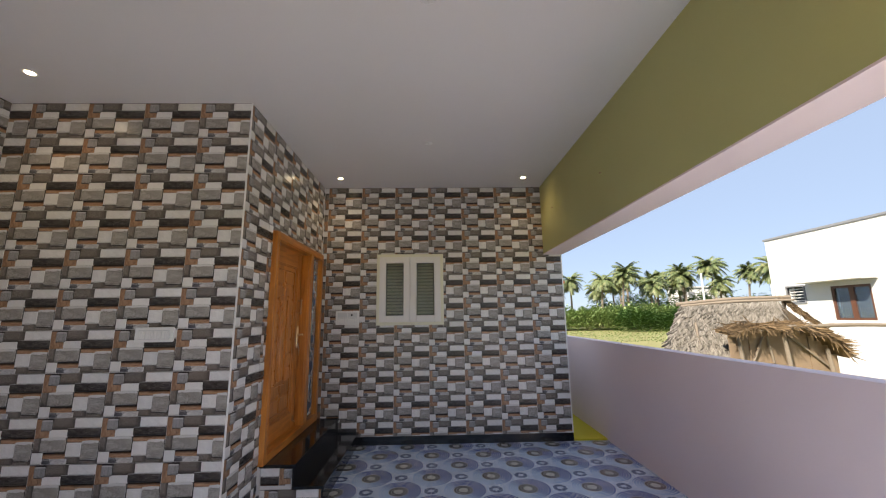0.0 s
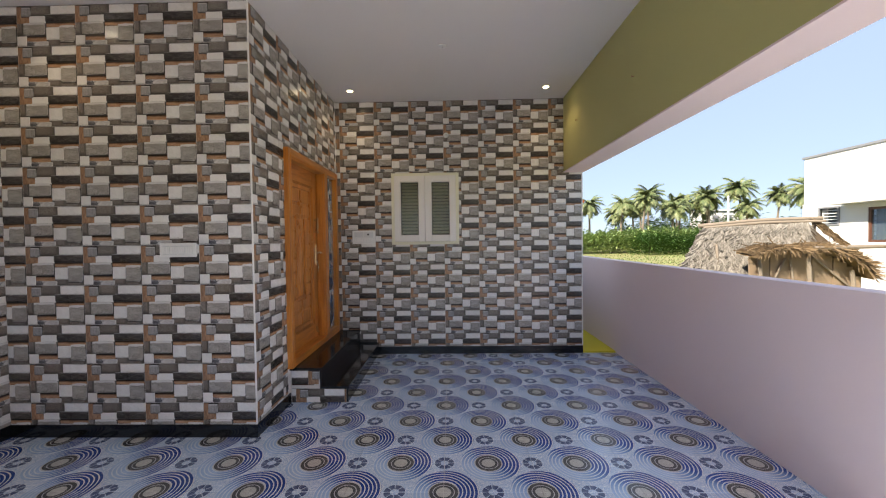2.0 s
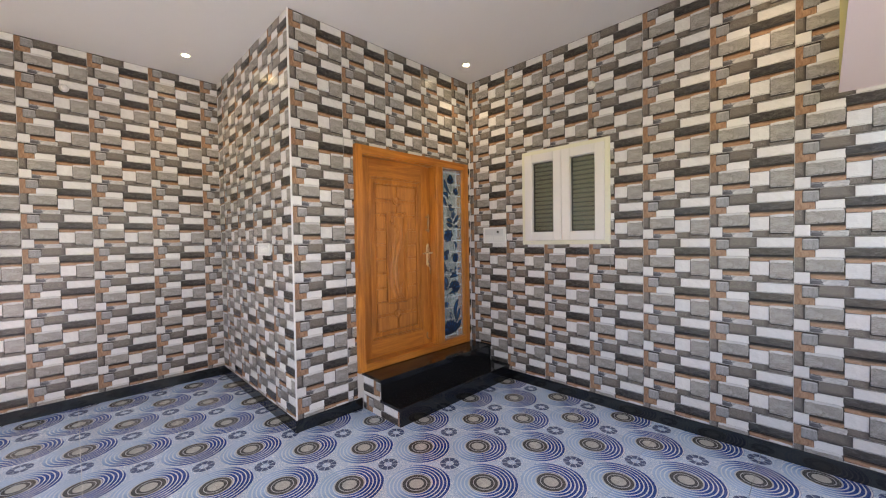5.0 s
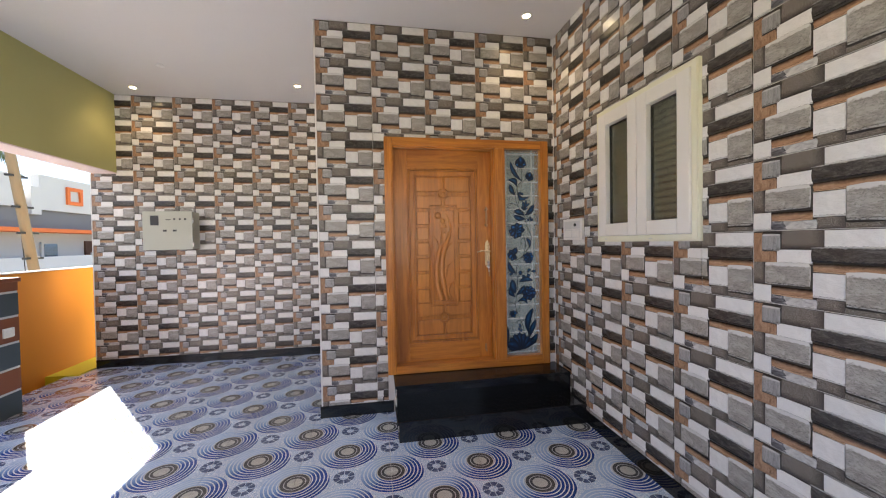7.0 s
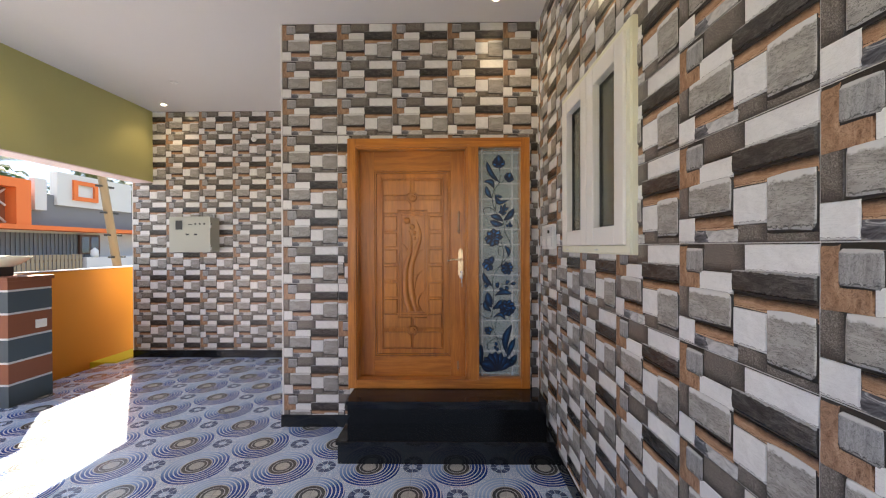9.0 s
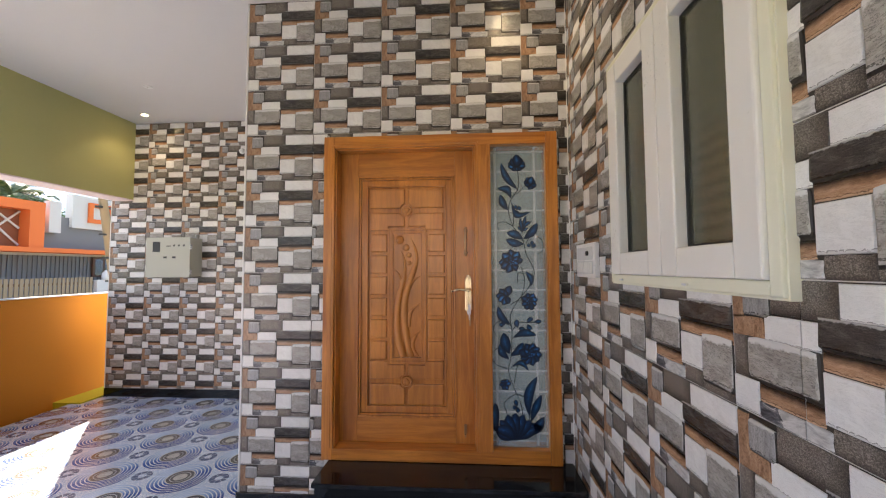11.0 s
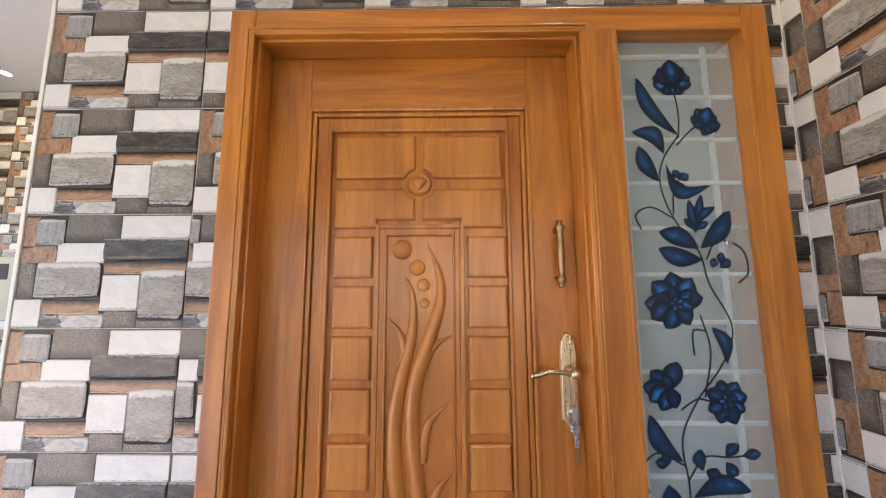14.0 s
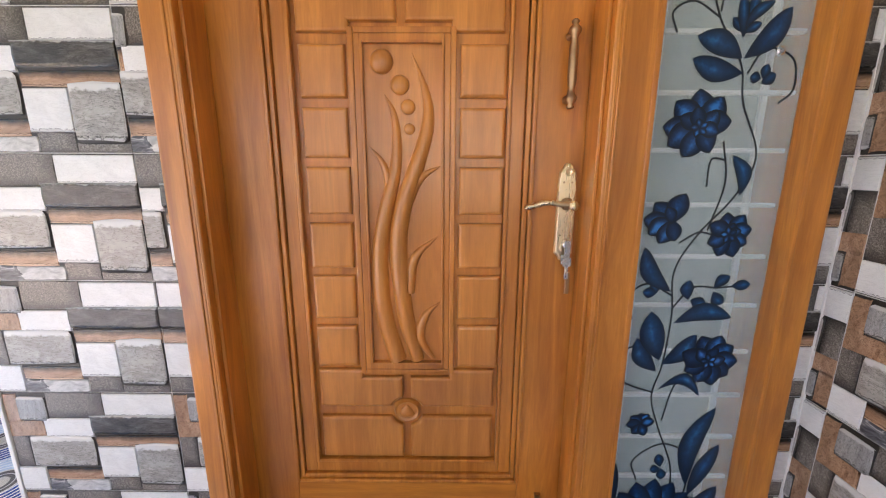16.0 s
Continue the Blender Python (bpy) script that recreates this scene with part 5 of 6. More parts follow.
def thicket(name, label, category, mat, count, x0, x1, y0, y1, high, size, seed, upright):
    """Very many leaf blades in a strip of ground with an uneven top."""
    rnd = random.Random(seed)
    vs, fs = [], []
    for _ in range(count):
        x, y = rnd.uniform(x0, x1), rnd.uniform(y0, y1)
        top = high * (0.40 + 0.85 * (noise.noise((x * 0.22, y * 0.22, seed)) * 0.5 + 0.5) + 0.42 * noise.noise((x * 0.9, y * 0.9, seed)))
        z = -0.3 + top * rnd.random() ** 0.6
        a = rnd.uniform(0, 2 * math.pi)
        d = Vector((math.cos(a), math.sin(a), rnd.uniform(0.2, 1.6) * upright - 0.3)).normalized()
        s = d.cross(Vector((0.2, 0.3, 1))).normalized()
        l = size * rnd.uniform(0.6, 1.4)
        p = Vector((x, y, z))
        b = len(vs)
        vs += [p - s * l * 0.02, p + d * l * 0.5 + s * l * 0.13, p + d * l - Vector((0, 0, l * 0.15)), p + d * l * 0.5 - s * l * 0.13]
        fs.append((b, b + 1, b + 2, b + 3))
    return soup(name, vs, fs, mat, None, label, category, "stuff")


thicket("banana_field", "dense bright green banana and maize plants", "crop", BUSH_LEAF, 30000, 3, 45, 44, 51, 2.75, 0.62, 5, 1.0)
thicket("shrubs", "low dark green shrubs at the field's edge", "shrubs", SHRUB_LEAF, 9000, 20, 34, 39.5, 43, 2.3, 0.42, 9, 0.3)
thicket("tree_line", "distant green treetops beyond the field", "trees", SHRUB_LEAF, 16000, 31, 78, 70, 76, 5.6, 0.7, 12, 0.4)
thicket("grass_verge", "sparse yellow-green grass on the open plot", "grass", BUSH_LEAF, 9000, 5, 40, 24, 40, 0.28, 0.16, 31, 1.0)
thicket("street_trees", "distant green treetops behind the street houses", "trees", SHRUB_LEAF, 6000, -40, -14, -28, -23, 6.0, 0.8, 17, 0.4)


# ---- thatched hut ----
def thatch_slope(vs, fs, a, b, c, d, count, seed, long):
    """Dry leaf blades on a slope: a-b is the ridge, d-c the eave."""
    rnd = random.Random(seed)
    for _ in range(count):
        u, v = rnd.random(), rnd.random()
        p = a.lerp(b, u).lerp(d.lerp(c, u), v)
        down = (d.lerp(c, u) - a.lerp(b, u)).normalized()
        along = (b - a).normalized()
        nrm = along.cross(down).normalized()
        nrm = nrm if nrm.z > 0 else -nrm
        w = (down + along * rnd.uniform(-0.55, 0.55)).normalized()
        s = w.cross(nrm).normalized() * rnd.uniform(0.007, 0.017)
        l = long * rnd.uniform(0.5, 1.3)
        q = p + nrm * rnd.uniform(0.01, 0.07)
        k = len(vs)
        vs += [q - s, q + s, q + w * l + s * 0.3 + nrm * rnd.uniform(-0.02, 0.05), q + w * l - s * 0.3]
        fs.append((k, k + 1, k + 2, k + 3))


hut = thing("thatched_hut", (7.4, 9.4, -0.3), "low hut with a grey-brown dry palm-leaf roof", "hut")
R0, R1 = Vector((6.35, 9.55, 1.76)), Vector((8.05, 8.75, 1.86))
EF0, EF1 = Vector((5.05, 8.45, 0.62)), Vector((7.30, 8.00, 0.72))
EB0, EB1 = Vector((7.05, 11.2, 0.55)), Vector((9.35, 9.9, 0.90))
bm = bmesh.new()
for q in ((R0, R1, EF1, EF0), (R1, R0, EB0, EB1)):
    top = [bm.verts.new(p) for p in q]
    low = [bm.verts.new(p - Vector((0, 0, 0.09))) for p in q]
    bm.faces.new(top)
    bm.faces.new(low[::-1])
    for i in range(4):
        bm.faces.new((top[i], low[i], low[(i + 1) % 4], top[(i + 1) % 4]))
part("roof", bm, THATCH, hut)
vs, fs = [], []
thatch_slope(vs, fs, R0, R1, EF1, EF0, 12000, 2, 0.30)
thatch_slope(vs, fs, R1, R0, EB0, EB1, 2500, 4, 0.30)
thatch_slope(vs, fs, R0, R0 + Vector((0.02, 0.02, 0)), EB0 + Vector((-0.2, -0.4, 0)), EF0, 2600, 6, 0.30)
soup("thatch", vs, fs, THATCH, hut, "weathered grey-brown palm leaves", kind="stuff")
vs, fs = [], []
thatch_slope(vs, fs, R1 + Vector((0.00, -0.02, 0.04)), R1 + Vector((0.16, 0.02, 0)), Vector((9.10, 8.90, 1.20)), Vector((8.72, 8.55, 1.24)), 1300, 11, 0.26)
MOUTH, SIDE, DEEP = Vector((7.0, 7.45, 0.0)), Vector((1.0, 0.0, 0.0)), Vector((0.12, 0.993, 0.0))


def arch(w, d, lift=0.0):
    """A point of the lean-to's bent roof: w across (-1 to 1), d metres into it."""
    droop = 0.95 * max(0.0, w - 0.25) ** 2 + 1.2 * max(0.0, -w - 0.72) ** 2
    return MOUTH + SIDE * (1.10 * w) + DEEP * d + Vector((0, 0, 1.27 + lift + 0.10 * d - droop + 0.030 * math.sin(w * 9.0) + 0.015 * math.sin(w * 23.0)))


rnd = random.Random(21)
for _ in range(1500):
    w, d = rnd.uniform(-1, 1.02), rnd.uniform(-0.06, 0.75) * rnd.random()
    p = arch(w, d, 0.03)
    out = (SIDE * (w * 0.7 + rnd.uniform(-0.6, 0.6)) - DEEP * rnd.uniform(0.0, 0.6) + Vector((0, 0, rnd.uniform(-0.75 if d < 0.03 else -0.1, 0.12)))).normalized()
    g = out.cross(DEEP).normalized() * rnd.uniform(0.008, 0.018)
    l = rnd.uniform(0.10, 0.26)
    k = len(vs)
    vs += [p - g, p + g, p + out * l + g * 0.3, p + out * l - g * 0.3]
    fs.append((k, k + 1, k + 2, k + 3))
soup("fringe", vs, fs, THATCH_DARK, hut, "ragged brown leaf fringe of the gable", kind="stuff")
bm = bmesh.new()
for a, b, r in ((R0 + Vector((-0.15, 0.06, 0.05)), R1 + Vector((0.25, -0.08, 0.07)), 0.05), (R0 + Vector((-0.1, -0.05, 0.0)), R1 + Vector((0.2, -0.2, 0.0)), 0.035), (Vector((6.95, 7.42, 1.30)), Vector((9.7, 7.30, 1.27)), 0.040)):
    tube(bm, smooth_line([a, a.lerp(b, 0.5) + Vector((0, 0, 0.04)), b], 5), (r, r * 0.8), 8)
part("ridge_pole", bm, BARK, hut)
for x, y, h in ((6.92, 7.50, 1.22), (6.10, 7.62, 1.16), (7.85, 7.60, 0.86), (6.2, 8.9, 1.2), (8.2, 8.75, 1.92)):
    bm = bmesh.new()
    tube(bm, [Vector((x, y, -0.32)), Vector((x + 0.03, y, h * 0.5)), Vector((x, y + 0.02, h))], (0.045, 0.035), 8)
    part("post", bm, BARK, hut)
bm = bmesh.new()
tube(bm, smooth_line([(6.12, 8.85, 1.36), (5.98, 8.62, 1.06), (5.85, 8.40, 0.76)], 4), (0.03, 0.028), 6)
part("roof_weight", bm, BARK, hut)
bm = bmesh.new()
rings = []
for d in (0.0, 0.3, 0.62):
    rings.append(([bm.verts.new(arch(-1 + i / 8, d)) for i in range(17)], [bm.verts.new(arch(-1 + i / 8, d) - Vector((0, 0, 0.05))) for i in range(17)]))
for (o0, i0), (o1, i1) in zip(rings, rings[1:]):
    for i in range(16):
        bm.faces.new((o0[i], o0[i + 1], o1[i + 1], o1[i]))
        bm.faces.new((i0[i + 1], i0[i], i1[i], i1[i + 1]))
for o, n in (rings[0], rings[-1]):
    for i in range(16):
        bm.faces.new((o[i], n[i], n[i + 1], o[i + 1]))
part("lean_to_roof", bm, THATCH_DARK, hut, "brown bent roof of the lean-to")
bm = bmesh.new()
for i in range(16):
    p, q = arch(-0.98 + i * 0.1225, 0.24), arch(-0.98 + (i + 1) * 0.1225, 0.24)
    box(bm, p.x, p.y + 0.008 * (i % 3), -0.3, q.x - 0.004, p.y + 0.03 + 0.008 * (i % 3), min(p.z, q.z) - 0.06)
part("mat_wall", bm, MAT_STRAW, hut, "brown woven mat wall of the lean-to")
for x0, z0, x1, z1 in ((7.15, 1.12, 7.95, 0.45), (6.35, 0.60, 6.62, 1.10), (6.78, 0.60, 6.70, 1.12)):
    bm = bmesh.new()
    tube(bm, [Vector((x0, 7.66, z0)), Vector(((x0 + x1) / 2, 7.655, (z0 + z1) / 2)), Vector((x1, 7.66, z1))], (0.022, 0.02), 6)
    part("brace", bm, BARK, hut)
part("back_wall", boxes((7.2, 8.9, -0.3, 9.0, 9.0, 0.9)), THATCH_DARK, hut)
# woven gable under the ridge's end
bm = bmesh.new()
tri = [bm.verts.new(p) for p in (R1 + Vector((0.0, 0.0, -0.06)), Vector((8.78, 8.70, 1.15)), Vector((8.60, 8.62, 0.2)), Vector((7.45, 8.15, 0.2)), Vector((7.50, 8.20, 1.15)))]
bm.faces.new(tri)
bmesh.ops.solidify(bm, geom=bm.faces[:], thickness=0.04)
part("gable", bm, MAT_STRAW, hut, "pale straw mat gable")

# ---- white house beside the hut ----
house = thing("white_house", (13.5, 9.0, -0.3), "plain white single-storey house with a grey parapet edge", "house")
HX = 10.6
W1, W2 = (8.95, 9.90, 1.36, 2.24), (10.62, 11.12, 1.86, 2.30)
rows = []
for a0, a1, q0, q1 in ((2.0, 8.95, -0.3, 3.80), (9.90, 10.62, -0.3, 3.80), (11.12, 11.62, -0.3, 3.80), (8.95, 9.90, -0.3, 1.36), (8.95, 9.90, 2.24, 3.80), (10.62, 11.12, -0.3, 1.86), (10.62, 11.12, 2.30, 3.80)):
    rows.append((HX, a0, q0, HX + 0.22, a1, q1))
rows += [(HX + 0.22, 11.40, -0.3, 18.0, 11.62, 3.80), (HX + 0.22, 2.0, -0.3, 18.0, 2.22, 3.80), (17.8, 2.22, -0.3, 18.0, 11.40, 3.80)]
for r in rows:
    part("wall", boxes(r), OUTER_WHITE, house)
part("parapet_edge", boxes((HX - 0.03, 1.97, 3.80, 18.05, 11.66, 3.86)), GREY_PAINT, house)
part("sunshade", boxes((HX - 0.45, 8.75, 2.36, HX, 10.50, 2.42), bevel=0.01), OUTER_WHITE, house)
wn = part("window", boxes((HX + 0.02, W1[0], W1[2], HX + 0.10, W1[0] + 0.06, W1[3]), (HX + 0.02, W1[1] - 0.06, W1[2], HX + 0.10, W1[1], W1[3]), (HX + 0.02, W1[0] + 0.06, W1[3] - 0.06, HX + 0.10, W1[1] - 0.06, W1[3]), (HX + 0.02, W1[0] + 0.06, W1[2], HX + 0.10, W1[1] - 0.06, W1[2] + 0.06), (HX + 0.02, 9.37, W1[2] + 0.06, HX + 0.10, 9.48, W1[3] - 0.06)), WOOD_BROWN, house, "brown wooden window frame")
for y0, y1 in ((W1[0] + 0.06, 9.37), (9.48, W1[1] - 0.06)):
    part("pane", boxes((HX + 0.05, y0, W1[2] + 0.06, HX + 0.06, y1, W1[3] - 0.06)), PANE_GLASS, wn)
    for k in range(5):
        z = W1[2] + 0.14 + k * 0.13
        part("bar", boxes((HX + 0.075, y0, z, HX + 0.09, y1, z + 0.02)), WOOD_BROWN, wn)
part("window_backing", boxes((HX + 0.30, 8.7, 1.1, HX + 0.32, 11.2, 2.5)), TEAL_PAINT, house)
vent = part("vent", boxes((HX - 0.03, W2[0] - 0.04, W2[2] - 0.04, HX + 0.05, W2[0], W2[3] + 0.04), (HX - 0.03, W2[1], W2[2] - 0.04, HX + 0.05, W2[1] + 0.04, W2[3] + 0.04), (HX - 0.03, W2[0], W2[3], HX + 0.05, W2[1], W2[3] + 0.04), (HX - 0.03, W2[0], W2[2] - 0.04, HX + 0.05, W2[1], W2[2])), GREY_PAINT, house)
for k in range(5):
    z = W2[2] + 0.03 + k * 0.085
    part("louvre", boxes((HX + 0.06, W2[0], z, HX + 0.12, W2[1], z + 0.02)), PLASTIC_GREY, vent)
part("pipe", lathe([(0.03, 1.9), (0.03, 3.0)], (HX - 0.04, 11.42, 0.0), 10), OUTER_WHITE, house)
part("pipe", lathe([(0.04, 1.8), (0.04, 2.45)], (HX - 0.05, 11.55, 0.0), 10), PLASTIC_GREY, house)
low = thing("boundary_wall", (10.3, 7.0, -0.3), "low white boundary wall before the white house", "wall")
part("wall", boxes((9.75, 4.5, -0.3, 9.90, 8.2, 1.02), bevel=0.01), OUTER_WHITE, low)
far = thing("distant_house", (55, 78, -0.3), "small distant white house among the palms", "house")
part("wall", boxes((52.5, 79, -0.3, 62, 84, 6.9)), OUTER_WHITE, far)
part("roof", boxes((52.2, 78.7, 6.9, 62.3, 84.3, 7.15)), OUTER_WHITE, far)
for k in range(3):
    part("window", boxes((54 + k * 2.6, 78.96, 4.8, 55.2 + k * 2.6, 79.0, 6.0)), GREY_PAINT, far)
fp = thing("field_pole", (40.5, 56, -0.3), "thin pale concrete pole in the field", "pole")
part("shaft", lathe([(0.16, -0.3), (0.12, 7.4), (0.05, 7.5)], (40.5, 56, 0.0), 10), OUTER_WHITE, fp)
mound = bmesh.new()
bmesh.ops.create_icosphere(mound, subdivisions=4, radius=1.0)
for v in mound.verts:
    n = noise.noise(v.co * 2.2) * 0.25 + noise.noise(v.co * 7.0) * 0.08
    v.co = Vector((16.5 + v.co.x * (2.6 + n), 22.5 + v.co.y * (2.0 + n), -0.4 + max(0, v.co.z) * (1.3 + n)))
solo("earth_mound", mound, ROAD, "heap of pale earth and rubble", "mound")

# ---- houses across the street ----
NY = -9.0
nb = thing("street_house", (-12.0, NY - 3, -0.3), "white and grey flat-roofed house with orange trim", "house")
part("wall", boxes((-21.0, NY - 6.0, -0.3, -6.0, NY, 2.10)), OUTER_WHITE, nb)
part("slatted_wall", boxes((-12.6, NY + 0.01, 0.7, -8.2, NY + 0.06, 2.02)), GREY_PAINT, nb)
for k in range(34):
    x = -12.55 + k * 0.13
    part("slat", boxes((x, NY + 0.0605, 0.7, x + 0.07, NY + 0.09, 2.02)), GREY_PAINT, nb)
part("canopy", boxes((-21.2, NY - 0.2, 2.10, -5.8, NY + 0.75, 2.24)), RED_ORANGE, nb)
part("parapet", boxes((-21.0, NY - 0.1, 2.245, -6.0, NY + 0.25, 3.30)), GREY_PAINT, nb)
for x0, x1, z0, z1 in ((-13.7, -10.75, 2.98, 4.10), (-17.6, -14.4, 2.95, 4.25), (-20.6, -18.2, 2.6, 4.2)):
    part("parapet_panel", boxes((x0, NY + 0.10, z0, x1, NY + 0.36, z1)), OUTER_WHITE, nb)
for x0, x1 in ((-10.33, -9.98), (-14.35, -13.95)):
    part("parapet_fin", boxes((x0, NY + 0.255, 2.75, x1, NY + 0.45, 3.75)), OUTER_WHITE, nb)
for x0, x1, z0, z1 in ((-12.15, -11.25, 3.20, 3.90), (-16.4, -15.6, 3.25, 3.95)):
    part("orange_square", boxes((x0, NY + 0.365, z0, x0 + 0.14, NY + 0.44, z1), (x1 - 0.14, NY + 0.365, z0, x1, NY + 0.44, z1), (x0 + 0.14, NY + 0.365, z1 - 0.14, x1 - 0.14, NY + 0.44, z1), (x0 + 0.14, NY + 0.365, z0, x1 - 0.14, NY + 0.44, z0 + 0.14)), RED_ORANGE, nb)
fx = part("orange_portal", boxes((-9.70, NY + 0.26, 2.245, -9.30, NY + 0.65, 3.62), (-8.2, NY + 0.26, 2.245, -7.8, NY + 0.65, 3.62), (-9.30, NY + 0.26, 3.35, -8.2, NY + 0.65, 3.62)), RED_ORANGE, nb)
part("portal_back", boxes((-9.30, NY + 0.26, 2.245, -8.2, NY + 0.30, 3.35)), BROWN_PAINT, fx)
bm = bmesh.new()
for a, b in (((-9.28, 2.3), (-8.22, 3.3)), ((-9.28, 3.3), (-8.22, 2.3)), ((-9.28, 2.8), (-8.6, 3.33))):
    tube(bm, [Vector((a[0], NY + 0.33, a[1])), Vector((b[0], NY + 0.33, b[1]))], (0.03, 0.03), 6)
part("lattice", bm, OUTER_WHITE, fx)
wn = part("window", boxes((-12.5, NY + 0.10, 1.30, -11.7, NY + 0.16, 2.0)), WOOD_BROWN, nb)
part("pane", boxes((-12.42, NY + 0.161, 1.36, -12.14, NY + 0.17, 1.94), (-12.06, NY + 0.161, 1.36, -11.78, NY + 0.17, 1.94)), PANE_GLASS, wn)
wn = part("window", boxes((-15.6, NY + 0.01, 0.95, -14.8, NY + 0.08, 1.75)), OUTER_WHITE, nb)
part("pane", boxes((-15.5, NY + 0.081, 1.02, -14.9, NY + 0.09, 1.68)), PANE_GLASS, wn)
wn = part("door_panel", boxes((-17.9, NY + 0.01, -0.2, -17.0, NY + 0.07, 1.80)), WOOD_BROWN, nb)
fence = thing("street_fence", (-9.5, NY + 1.3, -0.3), "brown slatted street fence", "fence")
part("rail", boxes((-10.65, NY + 1.28, 0.2, -7.0, NY + 1.31, 0.28), (-10.65, NY + 1.28, 1.1, -7.0, NY + 1.31, 1.18)), WOOD_BROWN, fence)
for k in range(30):
    x = -10.6 + k * 0.12
    part("slat", boxes((x, NY + 1.315, -0.28, x + 0.085, NY + 1.335, 1.32)), POLE_WOOD, fence)
yard = thing("yard_wall", (-12.5, NY + 1.3, -0.3), "low white yard wall", "wall")
part("wall", boxes((-19.0, NY + 1.25, -0.3, -10.7, NY + 1.40, 1.22), bevel=0.01), OUTER_WHITE, yard)
stair = thing("outside_stair", (-18.0, NY + 0.6, -0.3), "white outside stair with a slim rail", "stairs")
part("flight", boxes(*[(-16.2 - 0.27 * k, NY + 0.02, 0.3 + 0.18 * k, -15.93 - 0.27 * k, NY + 0.9, 0.42 + 0.18 * k) for k in range(10)]), OUTER_WHITE, stair)
bm = bmesh.new()
tube(bm, [Vector((-16.0, NY + 0.9, 1.25)), Vector((-18.7, NY + 0.9, 3.05))], (0.025, 0.025), 6)
tube(bm, [Vector((-16.0, NY + 0.9, 0.95)), Vector((-18.7, NY + 0.9, 2.75))], (0.02, 0.02), 6)
part("rail", bm, STEEL, stair)
for k in range(6):
    x = -16.05 - 0.53 * k
    part("baluster", boxes((x - 0.012, NY + 0.888, 0.42 + 0.353 * k, x + 0.012, NY + 0.912, 1.28 + 0.353 * k)), STEEL, stair)
tank = thing("small_tank", (-11.05, NY + 1.32, 1.22), "small blue-grey can on the yard wall", "can")
part("can", lathe([(0.10, 1.222), (0.11, 1.30), (0.10, 1.46), (0.04, 1.50), (0.04, 1.54)], (-11.05, NY + 1.325, 0.0), 16), PLASTIC_GREY, tank, smooth=True)

# utility pole with its fittings, and the wires
pole = thing("utility_pole", (-6.95, -3.0, -0.3), "leaning weathered street pole with climbing pegs", "pole")
P0, P1 = Vector((-6.95, -3.0, -0.3)), Vector((-5.45, -3.0, 7.8))
bm = bmesh.new()
tube(bm, [P0, P0.lerp(P1, 0.5), P1], (0.085, 0.06), 10)
part("shaft", bm, POLE_WOOD, pole, smooth=True)
for f in (0.20, 0.26, 0.32, 0.39, 0.47):
    p = P0.lerp(P1, f)
    part("peg", boxes((p.x - 0.22, p.y - 0.04, p.z - 0.02, p.x + 0.16, p.y + 0.04, p.z + 0.02), bevel=0.004), DARK, pole)
part("cross_arm", boxes((P1.x - 0.75, -3.06, 7.2, P1.x + 0.6, -2.94, 7.3)), POLE_WOOD, pole)
for name, pts, r in (("overhead_cable", [(-5.7, -3.0, 7.2), (-4.3, -3.2, 4.7), (-2.9, -3.9, 3.4)], 0.010), ("stay_wire", [(-6.1, -3.0, 4.2), (-8.0, -4.2, 1.6), (-8.7, -4.7, -0.25)], 0.010),
                     ("overhead_cable", [(-30, -4.2, 5.4), (-18, -3.6, 5.6), (-5.9, -3.0, 7.32)], 0.008), ("overhead_cable", [(-5.3, -3.0, 7.32), (6, -3.4, 6.6), (22, -4.0, 7.3)], 0.008)):
    bm = bmesh.new()
    tube(bm, smooth_line(pts, 8), (r, r), 6)
    solo(name, bm, CABLE, "thin black street cable", "cable", group="street cables")
clamp = thing("cable_clamp", (-4.58, -3.16, 5.2), "dark cable clamp hanging on the wire", "clamp")
part("body", boxes((-4.65, -3.21, 5.02, -4.51, -3.11, 5.26), bevel=0.02), DARK, clamp)

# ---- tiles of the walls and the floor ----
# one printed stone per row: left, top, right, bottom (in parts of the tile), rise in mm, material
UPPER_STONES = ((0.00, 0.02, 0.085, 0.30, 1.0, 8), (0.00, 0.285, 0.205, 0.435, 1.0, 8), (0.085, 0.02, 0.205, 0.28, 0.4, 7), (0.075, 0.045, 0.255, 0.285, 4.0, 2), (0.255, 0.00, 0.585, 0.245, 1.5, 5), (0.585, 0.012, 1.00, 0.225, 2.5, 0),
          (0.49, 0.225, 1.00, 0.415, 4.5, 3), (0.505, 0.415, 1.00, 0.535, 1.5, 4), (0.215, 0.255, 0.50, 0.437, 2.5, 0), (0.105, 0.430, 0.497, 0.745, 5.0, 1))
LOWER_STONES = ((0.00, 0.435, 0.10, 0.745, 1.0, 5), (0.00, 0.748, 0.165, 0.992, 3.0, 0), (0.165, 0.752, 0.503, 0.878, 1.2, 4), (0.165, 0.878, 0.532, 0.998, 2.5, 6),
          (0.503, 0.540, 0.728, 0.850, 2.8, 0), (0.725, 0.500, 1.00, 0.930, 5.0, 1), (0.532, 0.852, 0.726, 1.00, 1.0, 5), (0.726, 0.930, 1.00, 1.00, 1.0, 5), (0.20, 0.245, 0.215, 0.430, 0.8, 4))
STONE_MATS = [STONE_WHITE, STONE_GREY, STONE_SMALL, STONE_DARK, STONE_RUST, STONE_SPECK, STONE_VEIN, GROOVE_SHADE, RUST_EDGE]
TILE_CACHE = {}


